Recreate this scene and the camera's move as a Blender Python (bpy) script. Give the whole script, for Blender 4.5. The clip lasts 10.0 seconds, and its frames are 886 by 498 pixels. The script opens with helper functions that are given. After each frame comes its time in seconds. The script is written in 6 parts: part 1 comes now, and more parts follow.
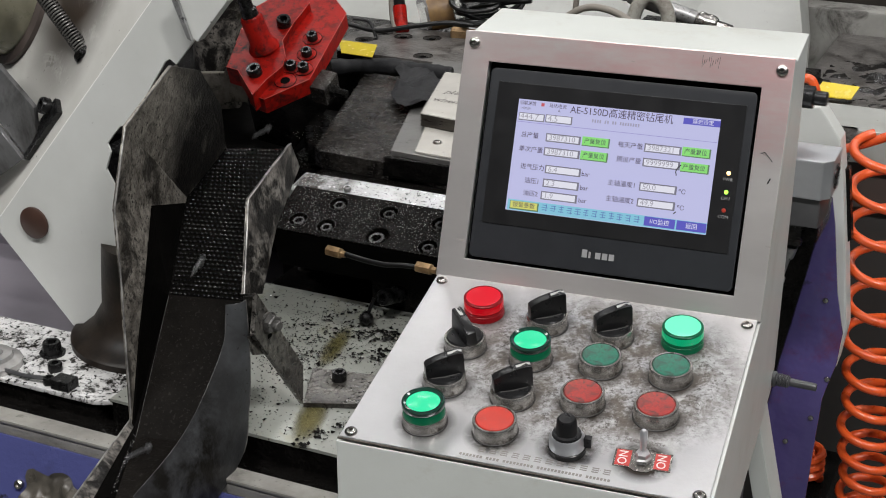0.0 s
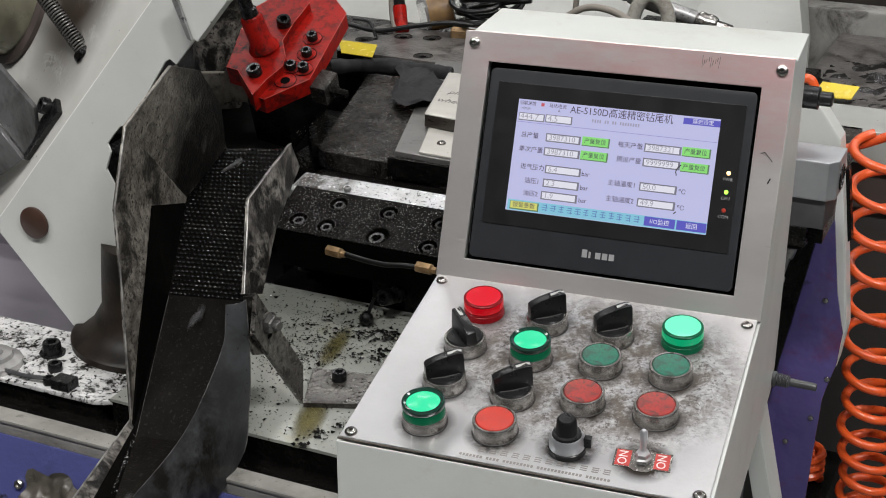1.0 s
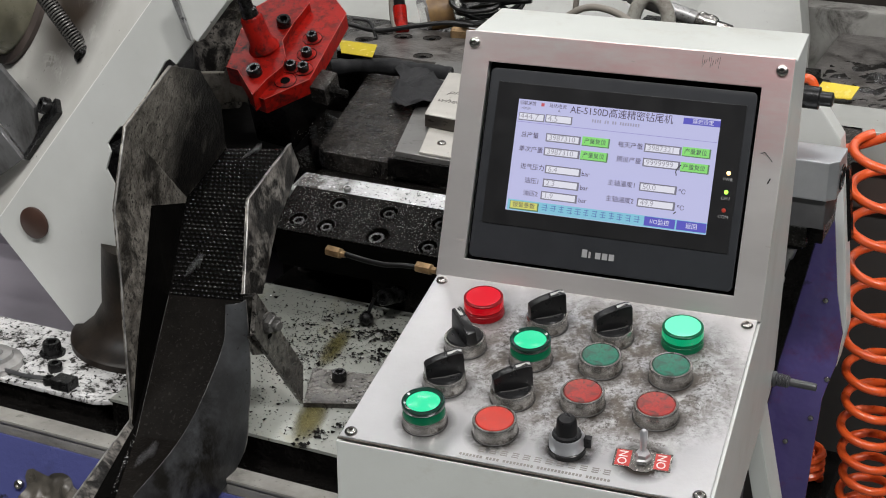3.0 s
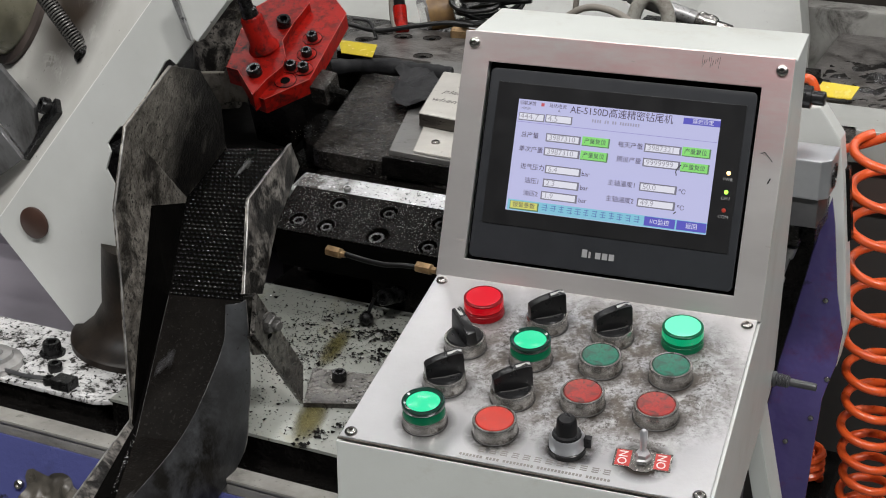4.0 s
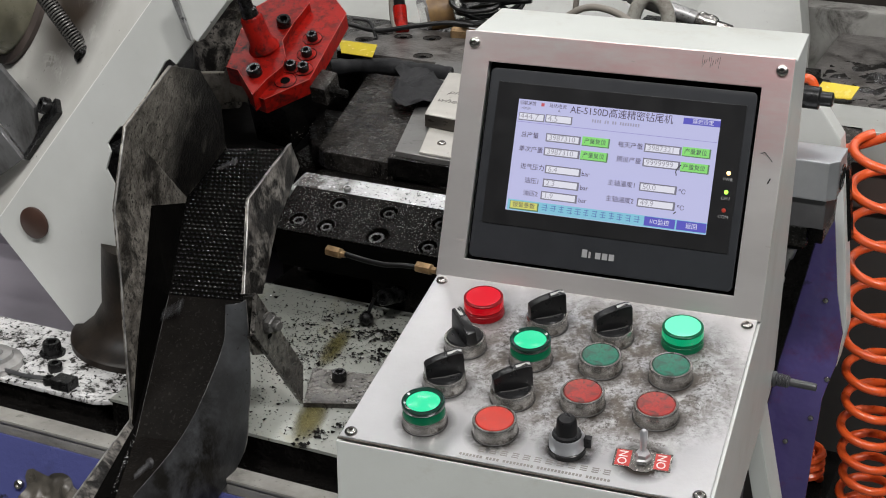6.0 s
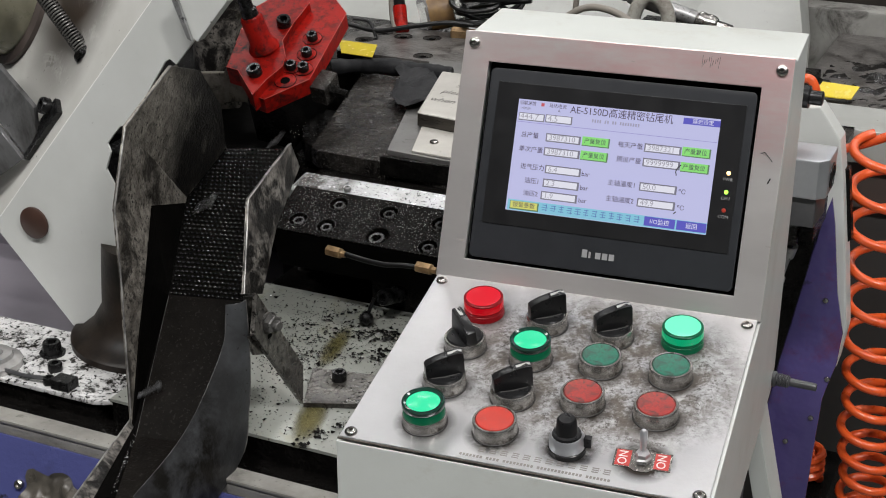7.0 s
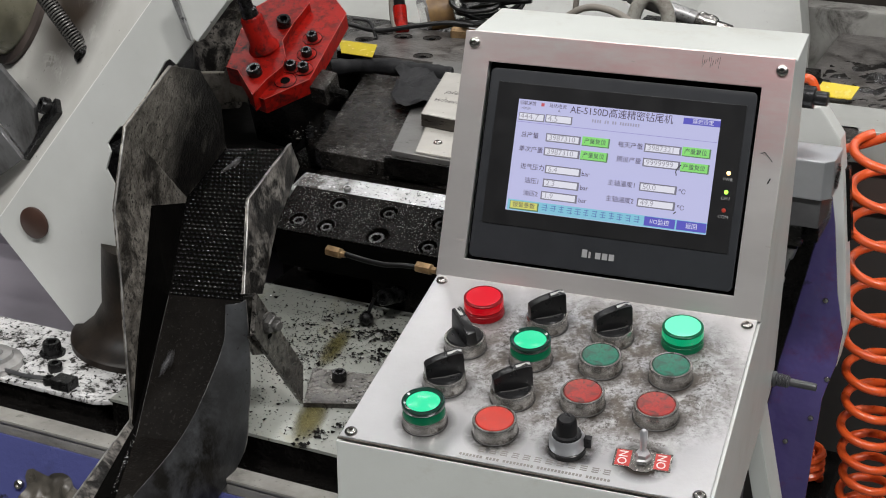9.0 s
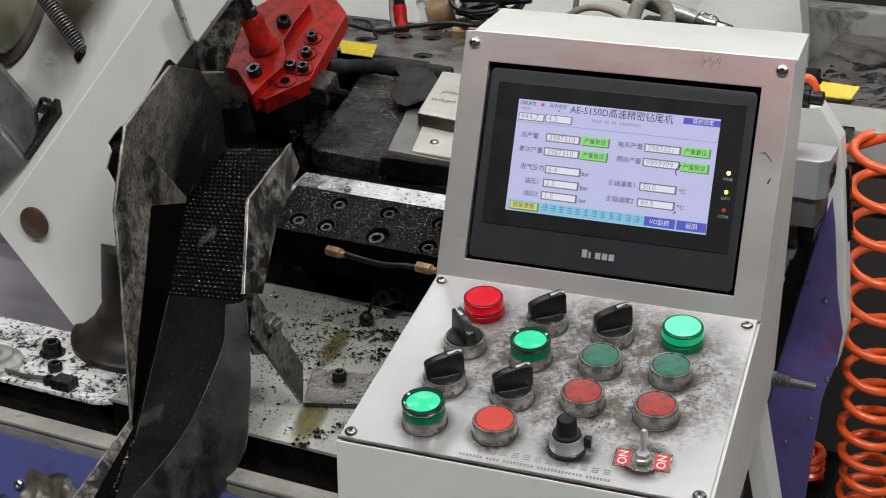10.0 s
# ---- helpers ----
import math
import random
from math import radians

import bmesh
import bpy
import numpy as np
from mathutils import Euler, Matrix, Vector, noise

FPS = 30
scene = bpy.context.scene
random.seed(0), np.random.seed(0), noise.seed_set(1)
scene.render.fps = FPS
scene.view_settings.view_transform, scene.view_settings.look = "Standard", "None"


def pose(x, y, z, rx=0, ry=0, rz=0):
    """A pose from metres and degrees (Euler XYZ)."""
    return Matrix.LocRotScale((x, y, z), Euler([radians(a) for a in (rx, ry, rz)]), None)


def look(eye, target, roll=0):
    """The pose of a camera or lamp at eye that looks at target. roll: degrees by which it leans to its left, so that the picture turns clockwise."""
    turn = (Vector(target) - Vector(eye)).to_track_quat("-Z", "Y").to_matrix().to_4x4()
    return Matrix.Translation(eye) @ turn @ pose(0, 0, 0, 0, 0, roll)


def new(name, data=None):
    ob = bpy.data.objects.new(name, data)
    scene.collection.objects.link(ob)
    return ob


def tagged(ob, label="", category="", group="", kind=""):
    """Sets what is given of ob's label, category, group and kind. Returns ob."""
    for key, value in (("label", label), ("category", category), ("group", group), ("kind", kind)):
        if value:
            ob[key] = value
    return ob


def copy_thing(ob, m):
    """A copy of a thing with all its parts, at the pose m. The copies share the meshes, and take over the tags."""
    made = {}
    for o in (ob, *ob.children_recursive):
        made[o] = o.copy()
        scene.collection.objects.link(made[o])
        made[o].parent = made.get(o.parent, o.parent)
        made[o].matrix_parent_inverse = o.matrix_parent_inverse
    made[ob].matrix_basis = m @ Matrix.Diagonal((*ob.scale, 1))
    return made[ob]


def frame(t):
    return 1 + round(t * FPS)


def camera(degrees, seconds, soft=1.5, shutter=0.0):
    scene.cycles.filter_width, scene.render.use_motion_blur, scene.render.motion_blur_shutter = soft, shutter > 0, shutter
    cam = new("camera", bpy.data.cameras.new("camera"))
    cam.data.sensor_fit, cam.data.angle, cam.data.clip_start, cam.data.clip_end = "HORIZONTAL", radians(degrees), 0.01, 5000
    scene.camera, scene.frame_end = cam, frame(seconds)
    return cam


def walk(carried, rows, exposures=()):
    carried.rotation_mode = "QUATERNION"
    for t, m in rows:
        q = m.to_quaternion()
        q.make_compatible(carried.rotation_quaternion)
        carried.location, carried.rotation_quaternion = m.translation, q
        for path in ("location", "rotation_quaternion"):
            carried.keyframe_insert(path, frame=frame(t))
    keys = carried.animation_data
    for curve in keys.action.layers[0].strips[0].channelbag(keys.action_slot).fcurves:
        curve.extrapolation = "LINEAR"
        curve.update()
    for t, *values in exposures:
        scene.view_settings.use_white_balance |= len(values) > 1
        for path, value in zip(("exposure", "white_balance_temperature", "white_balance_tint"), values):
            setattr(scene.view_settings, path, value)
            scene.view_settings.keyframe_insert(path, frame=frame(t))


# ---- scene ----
# the camera stands still in front of the machine
cam = camera(34.741, 10.0, soft=1.0, shutter=0.25)
EYE = (0.2994, -0.9621, 1.5221)
AIM = (-0.0795, -0.1261, 1.1253)
walk(cam, [(0.0, look(EYE, AIM)), (10.0, look(EYE, AIM))], exposures=[(0.0, -0.15), (10.0, -0.15)])

# ---------------------------------------------------------------- light
world = bpy.data.worlds.new("hall_air")
scene.world = world
world.use_nodes = True
world.node_tree.nodes["Background"].inputs[0].default_value = (0.75, 0.85, 1.0, 1)
world.node_tree.nodes["Background"].inputs[1].default_value = 0.01


# ---------------------------------------------------------------- materials
def rgb(c):
    return (c[0], c[1], c[2], 1.0)


def surface(name, a, b, rough=0.5, metal=0.0, scale=8.0, spread=(0.35, 0.65), bump=0.0, bump_scale=200.0,
            speck=None, stretch=(1, 1, 1), rough_var=0.12, coat=0.0, stain=None, zone=None, spec=0.5, dist=0.001, axis="Object", dull=False, swirl=0.0, halos=None, grit=None, grain=0.7):
    """Two colours mixed by large noise, fine relief, stains (some are painted reflections) and specks (dirt, or painted
    sparkle): (colour, scale, from, to).
    A dull stain covers the metal; halos are rings of grime and contact shade (spots, radius, colour)."""
    m = bpy.data.materials.new(name)
    m.use_nodes = True
    nt = m.node_tree
    n, l = nt.nodes, nt.links
    bs = n["Principled BSDF"]
    co = n.new("ShaderNodeTexCoord")
    mp = n.new("ShaderNodeMapping")
    mp.inputs["Scale"].default_value = stretch
    l.new(co.outputs[axis], mp.inputs["Vector"])

    def tex(sc, detail=6.0, rough_in=0.6, warp=0.0):
        t = n.new("ShaderNodeTexNoise")
        t.inputs["Distortion"].default_value = warp
        t.inputs["Scale"].default_value = sc
        t.inputs["Detail"].default_value = detail
        t.inputs["Roughness"].default_value = rough_in
        l.new(mp.outputs[0], t.inputs["Vector"])
        return t.outputs["Fac"]

    def ramp(src, lo, hi):
        r = n.new("ShaderNodeMapRange")
        r.inputs["From Min"].default_value, r.inputs["From Max"].default_value = lo, hi
        l.new(src, r.inputs["Value"])
        return r.outputs[0]

    def mix(fac, c1, c2):
        x = n.new("ShaderNodeMix")
        x.data_type = "RGBA"
        l.new(fac, x.inputs[0])
        for sock, c in ((x.inputs[6], c1), (x.inputs[7], c2)):
            if isinstance(c, tuple):
                sock.default_value = rgb(c)
            else:
                l.new(c, sock)
        return x.outputs[2]

    big = tex(scale)
    col = mix(ramp(big, *spread), a, b)
    fine = tex(bump_scale, 3.0)
    if stain:
        sf = ramp(tex(stain[1], 10.0, grain, swirl), stain[2], stain[3])
        if zone:                                   # the stain keeps to an oval: centre x, y and half widths
            zm = n.new("ShaderNodeMapping")
            zm.vector_type = "TEXTURE"
            zm.inputs["Location"].default_value = (zone[0], zone[1], 0)
            zm.inputs["Scale"].default_value = (zone[2], zone[3], 1)
            l.new(co.outputs[axis], zm.inputs["Vector"])
            gr = n.new("ShaderNodeTexGradient")
            gr.gradient_type = "SPHERICAL"
            l.new(zm.outputs[0], gr.inputs["Vector"])
            mu = n.new("ShaderNodeMath")
            mu.operation = "MULTIPLY"
            inside = ramp(gr.outputs["Fac"], 0.0, 0.35)
            l.new(inside, mu.inputs[0])
            l.new(sf, mu.inputs[1])
            sf = mu.outputs[0]
        col = mix(sf, col, stain[0])
        if grit:                                   # fine grit within the oval: (colour, scale, from, to)
            gm = n.new("ShaderNodeMath")
            gm.operation = "MULTIPLY"
            l.new(inside, gm.inputs[0])
            l.new(ramp(tex(grit[1], 5.0, 0.75), grit[2], grit[3]), gm.inputs[1])
            col = mix(gm.outputs[0], col, grit[0])
    cover = sf if stain and dull else None
    if halos:
        near = None
        for hx, hy in halos[0]:
            hm = n.new("ShaderNodeMapping")
            hm.vector_type = "TEXTURE"
            hm.inputs["Location"].default_value = (hx, hy, 0)
            hm.inputs["Scale"].default_value = (halos[1], halos[1], 1)
            l.new(co.outputs[axis], hm.inputs["Vector"])
            hg = n.new("ShaderNodeTexGradient")
            hg.gradient_type = "SPHERICAL"
            l.new(hm.outputs[0], hg.inputs["Vector"])
            if near is None:
                near = hg.outputs["Fac"]
            else:
                big_ = n.new("ShaderNodeMath")
                big_.operation = "MAXIMUM"
                l.new(near, big_.inputs[0])
                l.new(hg.outputs["Fac"], big_.inputs[1])
                near = big_.outputs[0]
        ragged = n.new("ShaderNodeMath")
        ragged.operation = "MULTIPLY"
        l.new(ramp(near, 0.0, 0.42), ragged.inputs[0])
        l.new(ramp(tex(95.0, 6.0, 0.7, 0.6), 0.26, 0.52), ragged.inputs[1])
        col = mix(ragged.outputs[0], col, halos[2])
    rsock = n.new("ShaderNodeMapRange")
    rsock.inputs["To Min"].default_value = max(0.03, rough - rough_var)
    rsock.inputs["To Max"].default_value = min(1.0, rough + rough_var)
    l.new(tex(scale * 3.0), rsock.inputs["Value"])
    rout = rsock.outputs[0]
    if speck:
        f = ramp(tex(speck[1], 4.0, 0.65), speck[2], speck[3])
        col = mix(f, col, speck[0])
        mm = n.new("ShaderNodeMath")
        mm.operation = "MULTIPLY"
        mm.inputs[1].default_value = metal
        inv = n.new("ShaderNodeMath")
        inv.operation = "SUBTRACT"
        inv.inputs[0].default_value = 1.0
        l.new(f, inv.inputs[1])
        l.new(inv.outputs[0], mm.inputs[0])
        l.new(mm.outputs[0], bs.inputs["Metallic"])
    else:
        bs.inputs["Metallic"].default_value = metal
    if cover is not None:
        keep = n.new("ShaderNodeMapRange")
        keep.inputs["To Min"].default_value, keep.inputs["To Max"].default_value = 1.0, 0.25
        l.new(cover, keep.inputs["Value"])
        bare = n.new("ShaderNodeMath")
        bare.operation = "MULTIPLY"
        l.new(keep.outputs[0], bare.inputs[0])
        if bs.inputs["Metallic"].is_linked:
            l.new(bs.inputs["Metallic"].links[0].from_socket, bare.inputs[1])
        else:
            bare.inputs[1].default_value = metal
        l.new(bare.outputs[0], bs.inputs["Metallic"])
        wear = n.new("ShaderNodeMath")
        wear.operation = "MULTIPLY_ADD"
        wear.inputs[1].default_value = 0.22
        l.new(cover, wear.inputs[0])
        l.new(rout, wear.inputs[2])
        rout = wear.outputs[0]
    l.new(col, bs.inputs["Base Color"])
    bs.inputs["Specular IOR Level"].default_value = spec
    l.new(rout, bs.inputs["Roughness"])
    if coat:
        bs.inputs["Coat Weight"].default_value = coat
        bs.inputs["Coat Roughness"].default_value = 0.12
    if bump:
        bp = n.new("ShaderNodeBump")
        bp.inputs["Strength"].default_value = bump
        bp.inputs["Distance"].default_value = dist
        l.new(fine, bp.inputs["Height"])
        l.new(bp.outputs[0], bs.inputs["Normal"])
    return m


def plain(name, c, rough=0.4, metal=0.0, glow=0.0, glow_colour=None, trans=0.0, spec=0.5):
    m = bpy.data.materials.new(name)
    m.use_nodes = True
    bs = m.node_tree.nodes["Principled BSDF"]
    bs.inputs["Base Color"].default_value = rgb(c)
    bs.inputs["Roughness"].default_value = rough
    bs.inputs["Metallic"].default_value = metal
    bs.inputs["Transmission Weight"].default_value = trans
    bs.inputs["Specular IOR Level"].default_value = spec
    if glow:
        bs.inputs["Emission Color"].default_value = rgb(glow_colour or c)
        bs.inputs["Emission Strength"].default_value = glow
    return m


WHITE_PAINT = surface("white_machine_paint", (0.62, 0.63, 0.605), (0.55, 0.56, 0.53), 0.33, 0, 6, bump=0.05, bump_scale=300,
                      speck=((0.07, 0.055, 0.045), 110, 0.715, 0.75), stain=((0.36, 0.325, 0.26), 10, 0.62, 0.85))
GREY_PAINT = surface("grey_machine_paint", (0.215, 0.198, 0.225), (0.17, 0.155, 0.18), 0.5, 0, 4, bump=0.05)
CASE_PAINT = surface("off_white_case_paint", (0.565, 0.585, 0.555), (0.50, 0.515, 0.485), 0.34, 0, 5, bump=0.08, bump_scale=400,
                     speck=((0.12, 0.10, 0.08), 150, 0.74, 0.79), stain=((0.40, 0.375, 0.32), 11, 0.55, 0.80), swirl=0.3)
BLUE_PAINT = surface("blue_machine_paint", (0.047, 0.053, 0.150), (0.060, 0.066, 0.185), 0.26, 0, 5, bump=0.35, bump_scale=260, coat=0.4,
                     speck=((0.02, 0.02, 0.03), 40, 0.66, 0.72), stain=((0.03, 0.032, 0.07), 14, 0.55, 0.72))
# reddish patches put the orange hose's reflection into the paint
PURPLE_PAINT = surface("violet_blue_gloss_paint", (0.060, 0.048, 0.165), (0.085, 0.062, 0.21), 0.16, 0, 9, coat=0.7, bump=0.5, bump_scale=22, dist=0.006,
                       speck=((0.02, 0.02, 0.03), 30, 0.66, 0.78), stain=((0.10, 0.028, 0.10), 16, 0.54, 0.70))
# the pink oval is a red reflection put into the colour
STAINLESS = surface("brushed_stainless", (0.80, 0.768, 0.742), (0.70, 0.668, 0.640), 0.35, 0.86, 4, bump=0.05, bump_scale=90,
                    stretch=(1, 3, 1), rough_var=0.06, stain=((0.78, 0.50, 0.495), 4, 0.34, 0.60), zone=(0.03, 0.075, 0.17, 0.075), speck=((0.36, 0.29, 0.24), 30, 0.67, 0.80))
COLS = (-0.0725, -0.0228, 0.0268, 0.0762)
ROWS = (-0.0420, -0.0868, -0.1300, -0.1735)
SPOTS = [(x, y) for x in COLS for y in ROWS]     # where the buttons sit on the panel
# halos round the buttons are grime and painted contact shade
PANEL_STEEL = surface("oily_stainless_panel", (0.58, 0.58, 0.585), (0.48, 0.48, 0.484), 0.34, 0.88, 7, bump=0.15, bump_scale=260,
                      rough_var=0.08, stain=((0.105, 0.089, 0.073), 44, 0.40, 0.56), speck=((0.14, 0.12, 0.10), 170, 0.72, 0.77), zone=(0.026, -0.086, 0.118, 0.096),
                      dull=True, swirl=0.35, grain=0.80, grit=((0.062, 0.052, 0.043), 330, 0.50, 0.62), halos=(SPOTS, 0.0225, (0.045, 0.037, 0.031)))
COLLAR = surface("greasy_chrome_collar", (0.54, 0.525, 0.50), (0.25, 0.235, 0.215), 0.22, 0.80, 70, bump=0.05, stain=((0.07, 0.06, 0.05), 110, 0.54, 0.66))
CHROME = surface("worn_chrome", (0.52, 0.50, 0.475), (0.30, 0.28, 0.26), 0.24, 1.0, 60, bump=0.03)
STEEL = surface("grey_steel", (0.42, 0.42, 0.42), (0.26, 0.26, 0.25), 0.4, 0.7, 60, bump=0.3, speck=((0.03, 0.03, 0.03), 220, 0.58, 0.68))
ALU = surface("milled_aluminium", (0.62, 0.63, 0.65), (0.50, 0.51, 0.53), 0.42, 0.9, 14, bump=0.08)
MOTTLED = surface("mottled_chute_steel", (0.29, 0.268, 0.232), (0.12, 0.108, 0.092), 0.42, 0.3, 70, (0.40, 0.60), bump=0.6, bump_scale=330, dist=0.002,
                  speck=((0.030, 0.026, 0.022), 230, 0.53, 0.61), stain=((0.026, 0.023, 0.019), 22, 0.49, 0.60), swirl=0.5)
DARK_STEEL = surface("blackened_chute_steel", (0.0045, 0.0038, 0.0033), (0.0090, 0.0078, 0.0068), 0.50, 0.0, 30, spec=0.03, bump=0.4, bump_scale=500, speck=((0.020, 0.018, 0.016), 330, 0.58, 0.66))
GREY_STEEL = surface("dull_grey_sheet", (0.074, 0.077, 0.081), (0.040, 0.041, 0.042), 0.34, 0.2, 30, spec=0.25, bump=0.2, bump_scale=300, speck=((0.016, 0.015, 0.014), 260, 0.64, 0.70), stain=((0.010, 0.009, 0.0078), 24, 0.36, 0.56), swirl=0.3, zone=(0.06, -0.20, 0.35, 0.16))
# the paler specks put wet sparkle into the colour
OILY = surface("oil_wet_black_iron", (0.0022, 0.0020, 0.0018), (0.0060, 0.0055, 0.0050), 0.20, 0.0, 60, spec=0.12, dist=0.003, bump=0.8, bump_scale=200, rough_var=0.10,
               speck=((0.013, 0.0115, 0.010), 300, 0.60, 0.68))
# pale specks are painted sparkle of the oil film
SLIDE_IRON = surface("oily_grey_slide_iron", (0.018, 0.0165, 0.0145), (0.040, 0.036, 0.032), 0.26, 0.0, 50, (0.40, 0.60), spec=0.28, dist=0.0022, bump=0.8, bump_scale=240,
                     speck=((0.11, 0.10, 0.092), 380, 0.60, 0.66), stain=((0.008, 0.0072, 0.0064), 18, 0.48, 0.60), swirl=0.5)
CAST = surface("oily_bright_casting", (0.92, 0.915, 0.90), (0.62, 0.615, 0.60), 0.15, 0.30, 50, bump=1.0, bump_scale=110, dist=0.0016,
               speck=((0.014, 0.013, 0.011), 210, 0.55, 0.60), stain=((0.020, 0.018, 0.015), 30, 0.52, 0.59), swirl=0.3, grain=0.8)
TRAY = surface("oily_white_tray", (0.335, 0.345, 0.312), (0.27, 0.278, 0.248), 0.16, 0, 12, bump=0.15, bump_scale=120, coat=0.5,
               stain=((0.235, 0.215, 0.115), 9, 0.54, 0.72), speck=((0.02, 0.019, 0.017), 260, 0.62, 0.66), swirl=0.5)
RAIL = surface("scuffed_grey_rail", (0.27, 0.262, 0.235), (0.19, 0.182, 0.165), 0.40, 0.1, 40, bump=0.3, bump_scale=300,
               speck=((0.02, 0.018, 0.016), 280, 0.64, 0.70), stain=((0.07, 0.064, 0.055), 26, 0.58, 0.72))
RED = surface("red_fixture_paint", (0.42, 0.012, 0.007), (0.32, 0.008, 0.005), 0.36, 0, 24, bump=0.25, spec=0.14,
              stain=((0.018, 0.006, 0.005), 38, 0.47, 0.64), swirl=0.2, grain=0.78, speck=((0.045, 0.015, 0.013), 160, 0.60, 0.68))
BLACK_OXIDE = surface("black_oxide_bolt", (0.004, 0.004, 0.0042), (0.012, 0.012, 0.012), 0.28, 0.3, 60)
BLACK_PLASTIC = surface("black_plastic", (0.007, 0.007, 0.0075), (0.012, 0.012, 0.0125), 0.30, 0, 60, spec=0.3)
BEZEL = surface("dark_grey_bezel_plastic", (0.017, 0.0185, 0.021), (0.022, 0.0235, 0.0265), 0.42, 0, 40, spec=0.35)
GLASS_BLACK = surface("black_screen_glass", (0.006, 0.006, 0.0065), (0.009, 0.009, 0.0095), 0.35, 0, 20)
BROWN = surface("brown_rubber_cap", (0.045, 0.022, 0.016), (0.06, 0.03, 0.02), 0.4, 0, 30)
BRASS = surface("brass_fitting", (0.50, 0.33, 0.17), (0.26, 0.165, 0.085), 0.35, 0.7, 70, bump=0.2, speck=((0.03, 0.022, 0.015), 220, 0.60, 0.68))
ORANGE = surface("orange_air_hose", (0.72, 0.10, 0.018), (0.62, 0.08, 0.015), 0.3, 0, 30, coat=0.3)
CABLE = surface("black_cable", (0.006, 0.006, 0.0062), (0.010, 0.010, 0.010), 0.32, 0, 60, spec=0.28)
CABLE_GREY = plain("grey_cable", (0.22, 0.20, 0.17), 0.5)
YELLOW = surface("yellow_warning_label", (0.70, 0.55, 0.03), (0.60, 0.46, 0.03), 0.25, 0, 30, bump=0.1)
CLOTH = surface("oily_dark_rag", (0.009, 0.0095, 0.0105), (0.026, 0.026, 0.0275), 0.6, 0, 40, bump=0.8, bump_scale=180, spec=0.2)
LID = surface("satin_lid_plate", (0.60, 0.58, 0.53), (0.50, 0.48, 0.44), 0.4, 0.25, 16, bump=0.1,
              speck=((0.16, 0.13, 0.10), 150, 0.66, 0.74))
DARK_BROWN = surface("dark_brown_back_panel", (0.055, 0.040, 0.034), (0.075, 0.058, 0.05), 0.6, 0, 8, bump=0.2)
CHIPS = surface("metal_chips", (0.006, 0.006, 0.006), (0.022, 0.021, 0.019), 0.2, 0.5, 200, speck=((0.4, 0.39, 0.37), 330, 0.70, 0.74))
FLOOR = surface("grey_green_floor", (0.16, 0.17, 0.16), (0.11, 0.115, 0.11), 0.4, 0, 2, bump=0.1, speck=((0.03, 0.03, 0.03), 9, 0.62, 0.7))
WALL = surface("dim_hall_wall", (0.055, 0.058, 0.062), (0.04, 0.042, 0.045), 0.8, 0, 1.5)
CEILING = surface("pale_hall_ceiling", (0.36, 0.37, 0.37), (0.31, 0.32, 0.32), 0.8, 0, 1.5)
DARK_BACK = surface("dark_grey_back_panel", (0.045, 0.042, 0.039), (0.03, 0.028, 0.026), 0.55, 0, 6, bump=0.2)
STRIP = surface("bright_oily_strip", (0.44, 0.45, 0.455), (0.27, 0.275, 0.275), 0.24, 0.25, 25, bump=0.3, bump_scale=300, stain=((0.05, 0.047, 0.043), 30, 0.20, 0.55), zone=(-0.150, 0.09, 0.040, 0.08), speck=((0.015, 0.014, 0.013), 330, 0.57, 0.63))
RECESS = surface("black_recess", (0.003, 0.003, 0.003), (0.005, 0.005, 0.005), 0.6, 0, 60, spec=0.03)
OILED_BOLT = surface("oiled_dark_bolt", (0.016, 0.0153, 0.0143), (0.006, 0.0057, 0.0053), 0.26, 0.3, 120)
STEEL_DULL = surface("dull_steel", (0.10, 0.10, 0.102), (0.055, 0.055, 0.058), 0.38, 0.4, 14, bump=0.15, speck=((0.05, 0.045, 0.04), 60, 0.6, 0.7))
ENGRAVE = plain("faint_engraving", (0.24, 0.225, 0.21), 0.5, 0.3)
# the black oval is oil and also shade put into the colour
MOTTLED_BACK = surface("mottled_plate_black_end", (0.30, 0.278, 0.24), (0.14, 0.128, 0.11), 0.42, 0.3, 70, (0.40, 0.60), bump=0.6, bump_scale=330, dist=0.002,
                       speck=((0.030, 0.026, 0.022), 230, 0.55, 0.63), stain=((0.005, 0.0045, 0.004), 26, 0.22, 0.46), swirl=0.5, zone=(-0.118, 0.225, 0.074, 0.150))
MOTTLED_DARK = surface("darker_mottled_steel", (0.30, 0.28, 0.25), (0.11, 0.10, 0.09), 0.40, 0.35, 50, (0.40, 0.60), bump=0.5, bump_scale=330, dist=0.002,
                       speck=((0.02, 0.018, 0.016), 200, 0.55, 0.62), stain=((0.008, 0.0072, 0.0064), 24, 0.44, 0.53), swirl=0.4)
RED_LENS = plain("lit_red_lens", (0.10, 0.002, 0.004), 0.12, 0, 0.40, (1.0, 0.002, 0.014), spec=0.25)
RED_TOP = plain("bright_red_lens", (0.10, 0.004, 0.006), 0.25, 0, 0.72, (1.0, 0.020, 0.040), spec=0.15)
GREEN_LENS = plain("lit_green_lens", (0.003, 0.06, 0.028), 0.12, 0, 0.33, (0.004, 1.0, 0.42), spec=0.3)
GREEN_TOP = plain("bright_green_top", (0.02, 0.10, 0.05), 0.2, 0, 1.05, (0.20, 1.0, 0.62), spec=0.2)
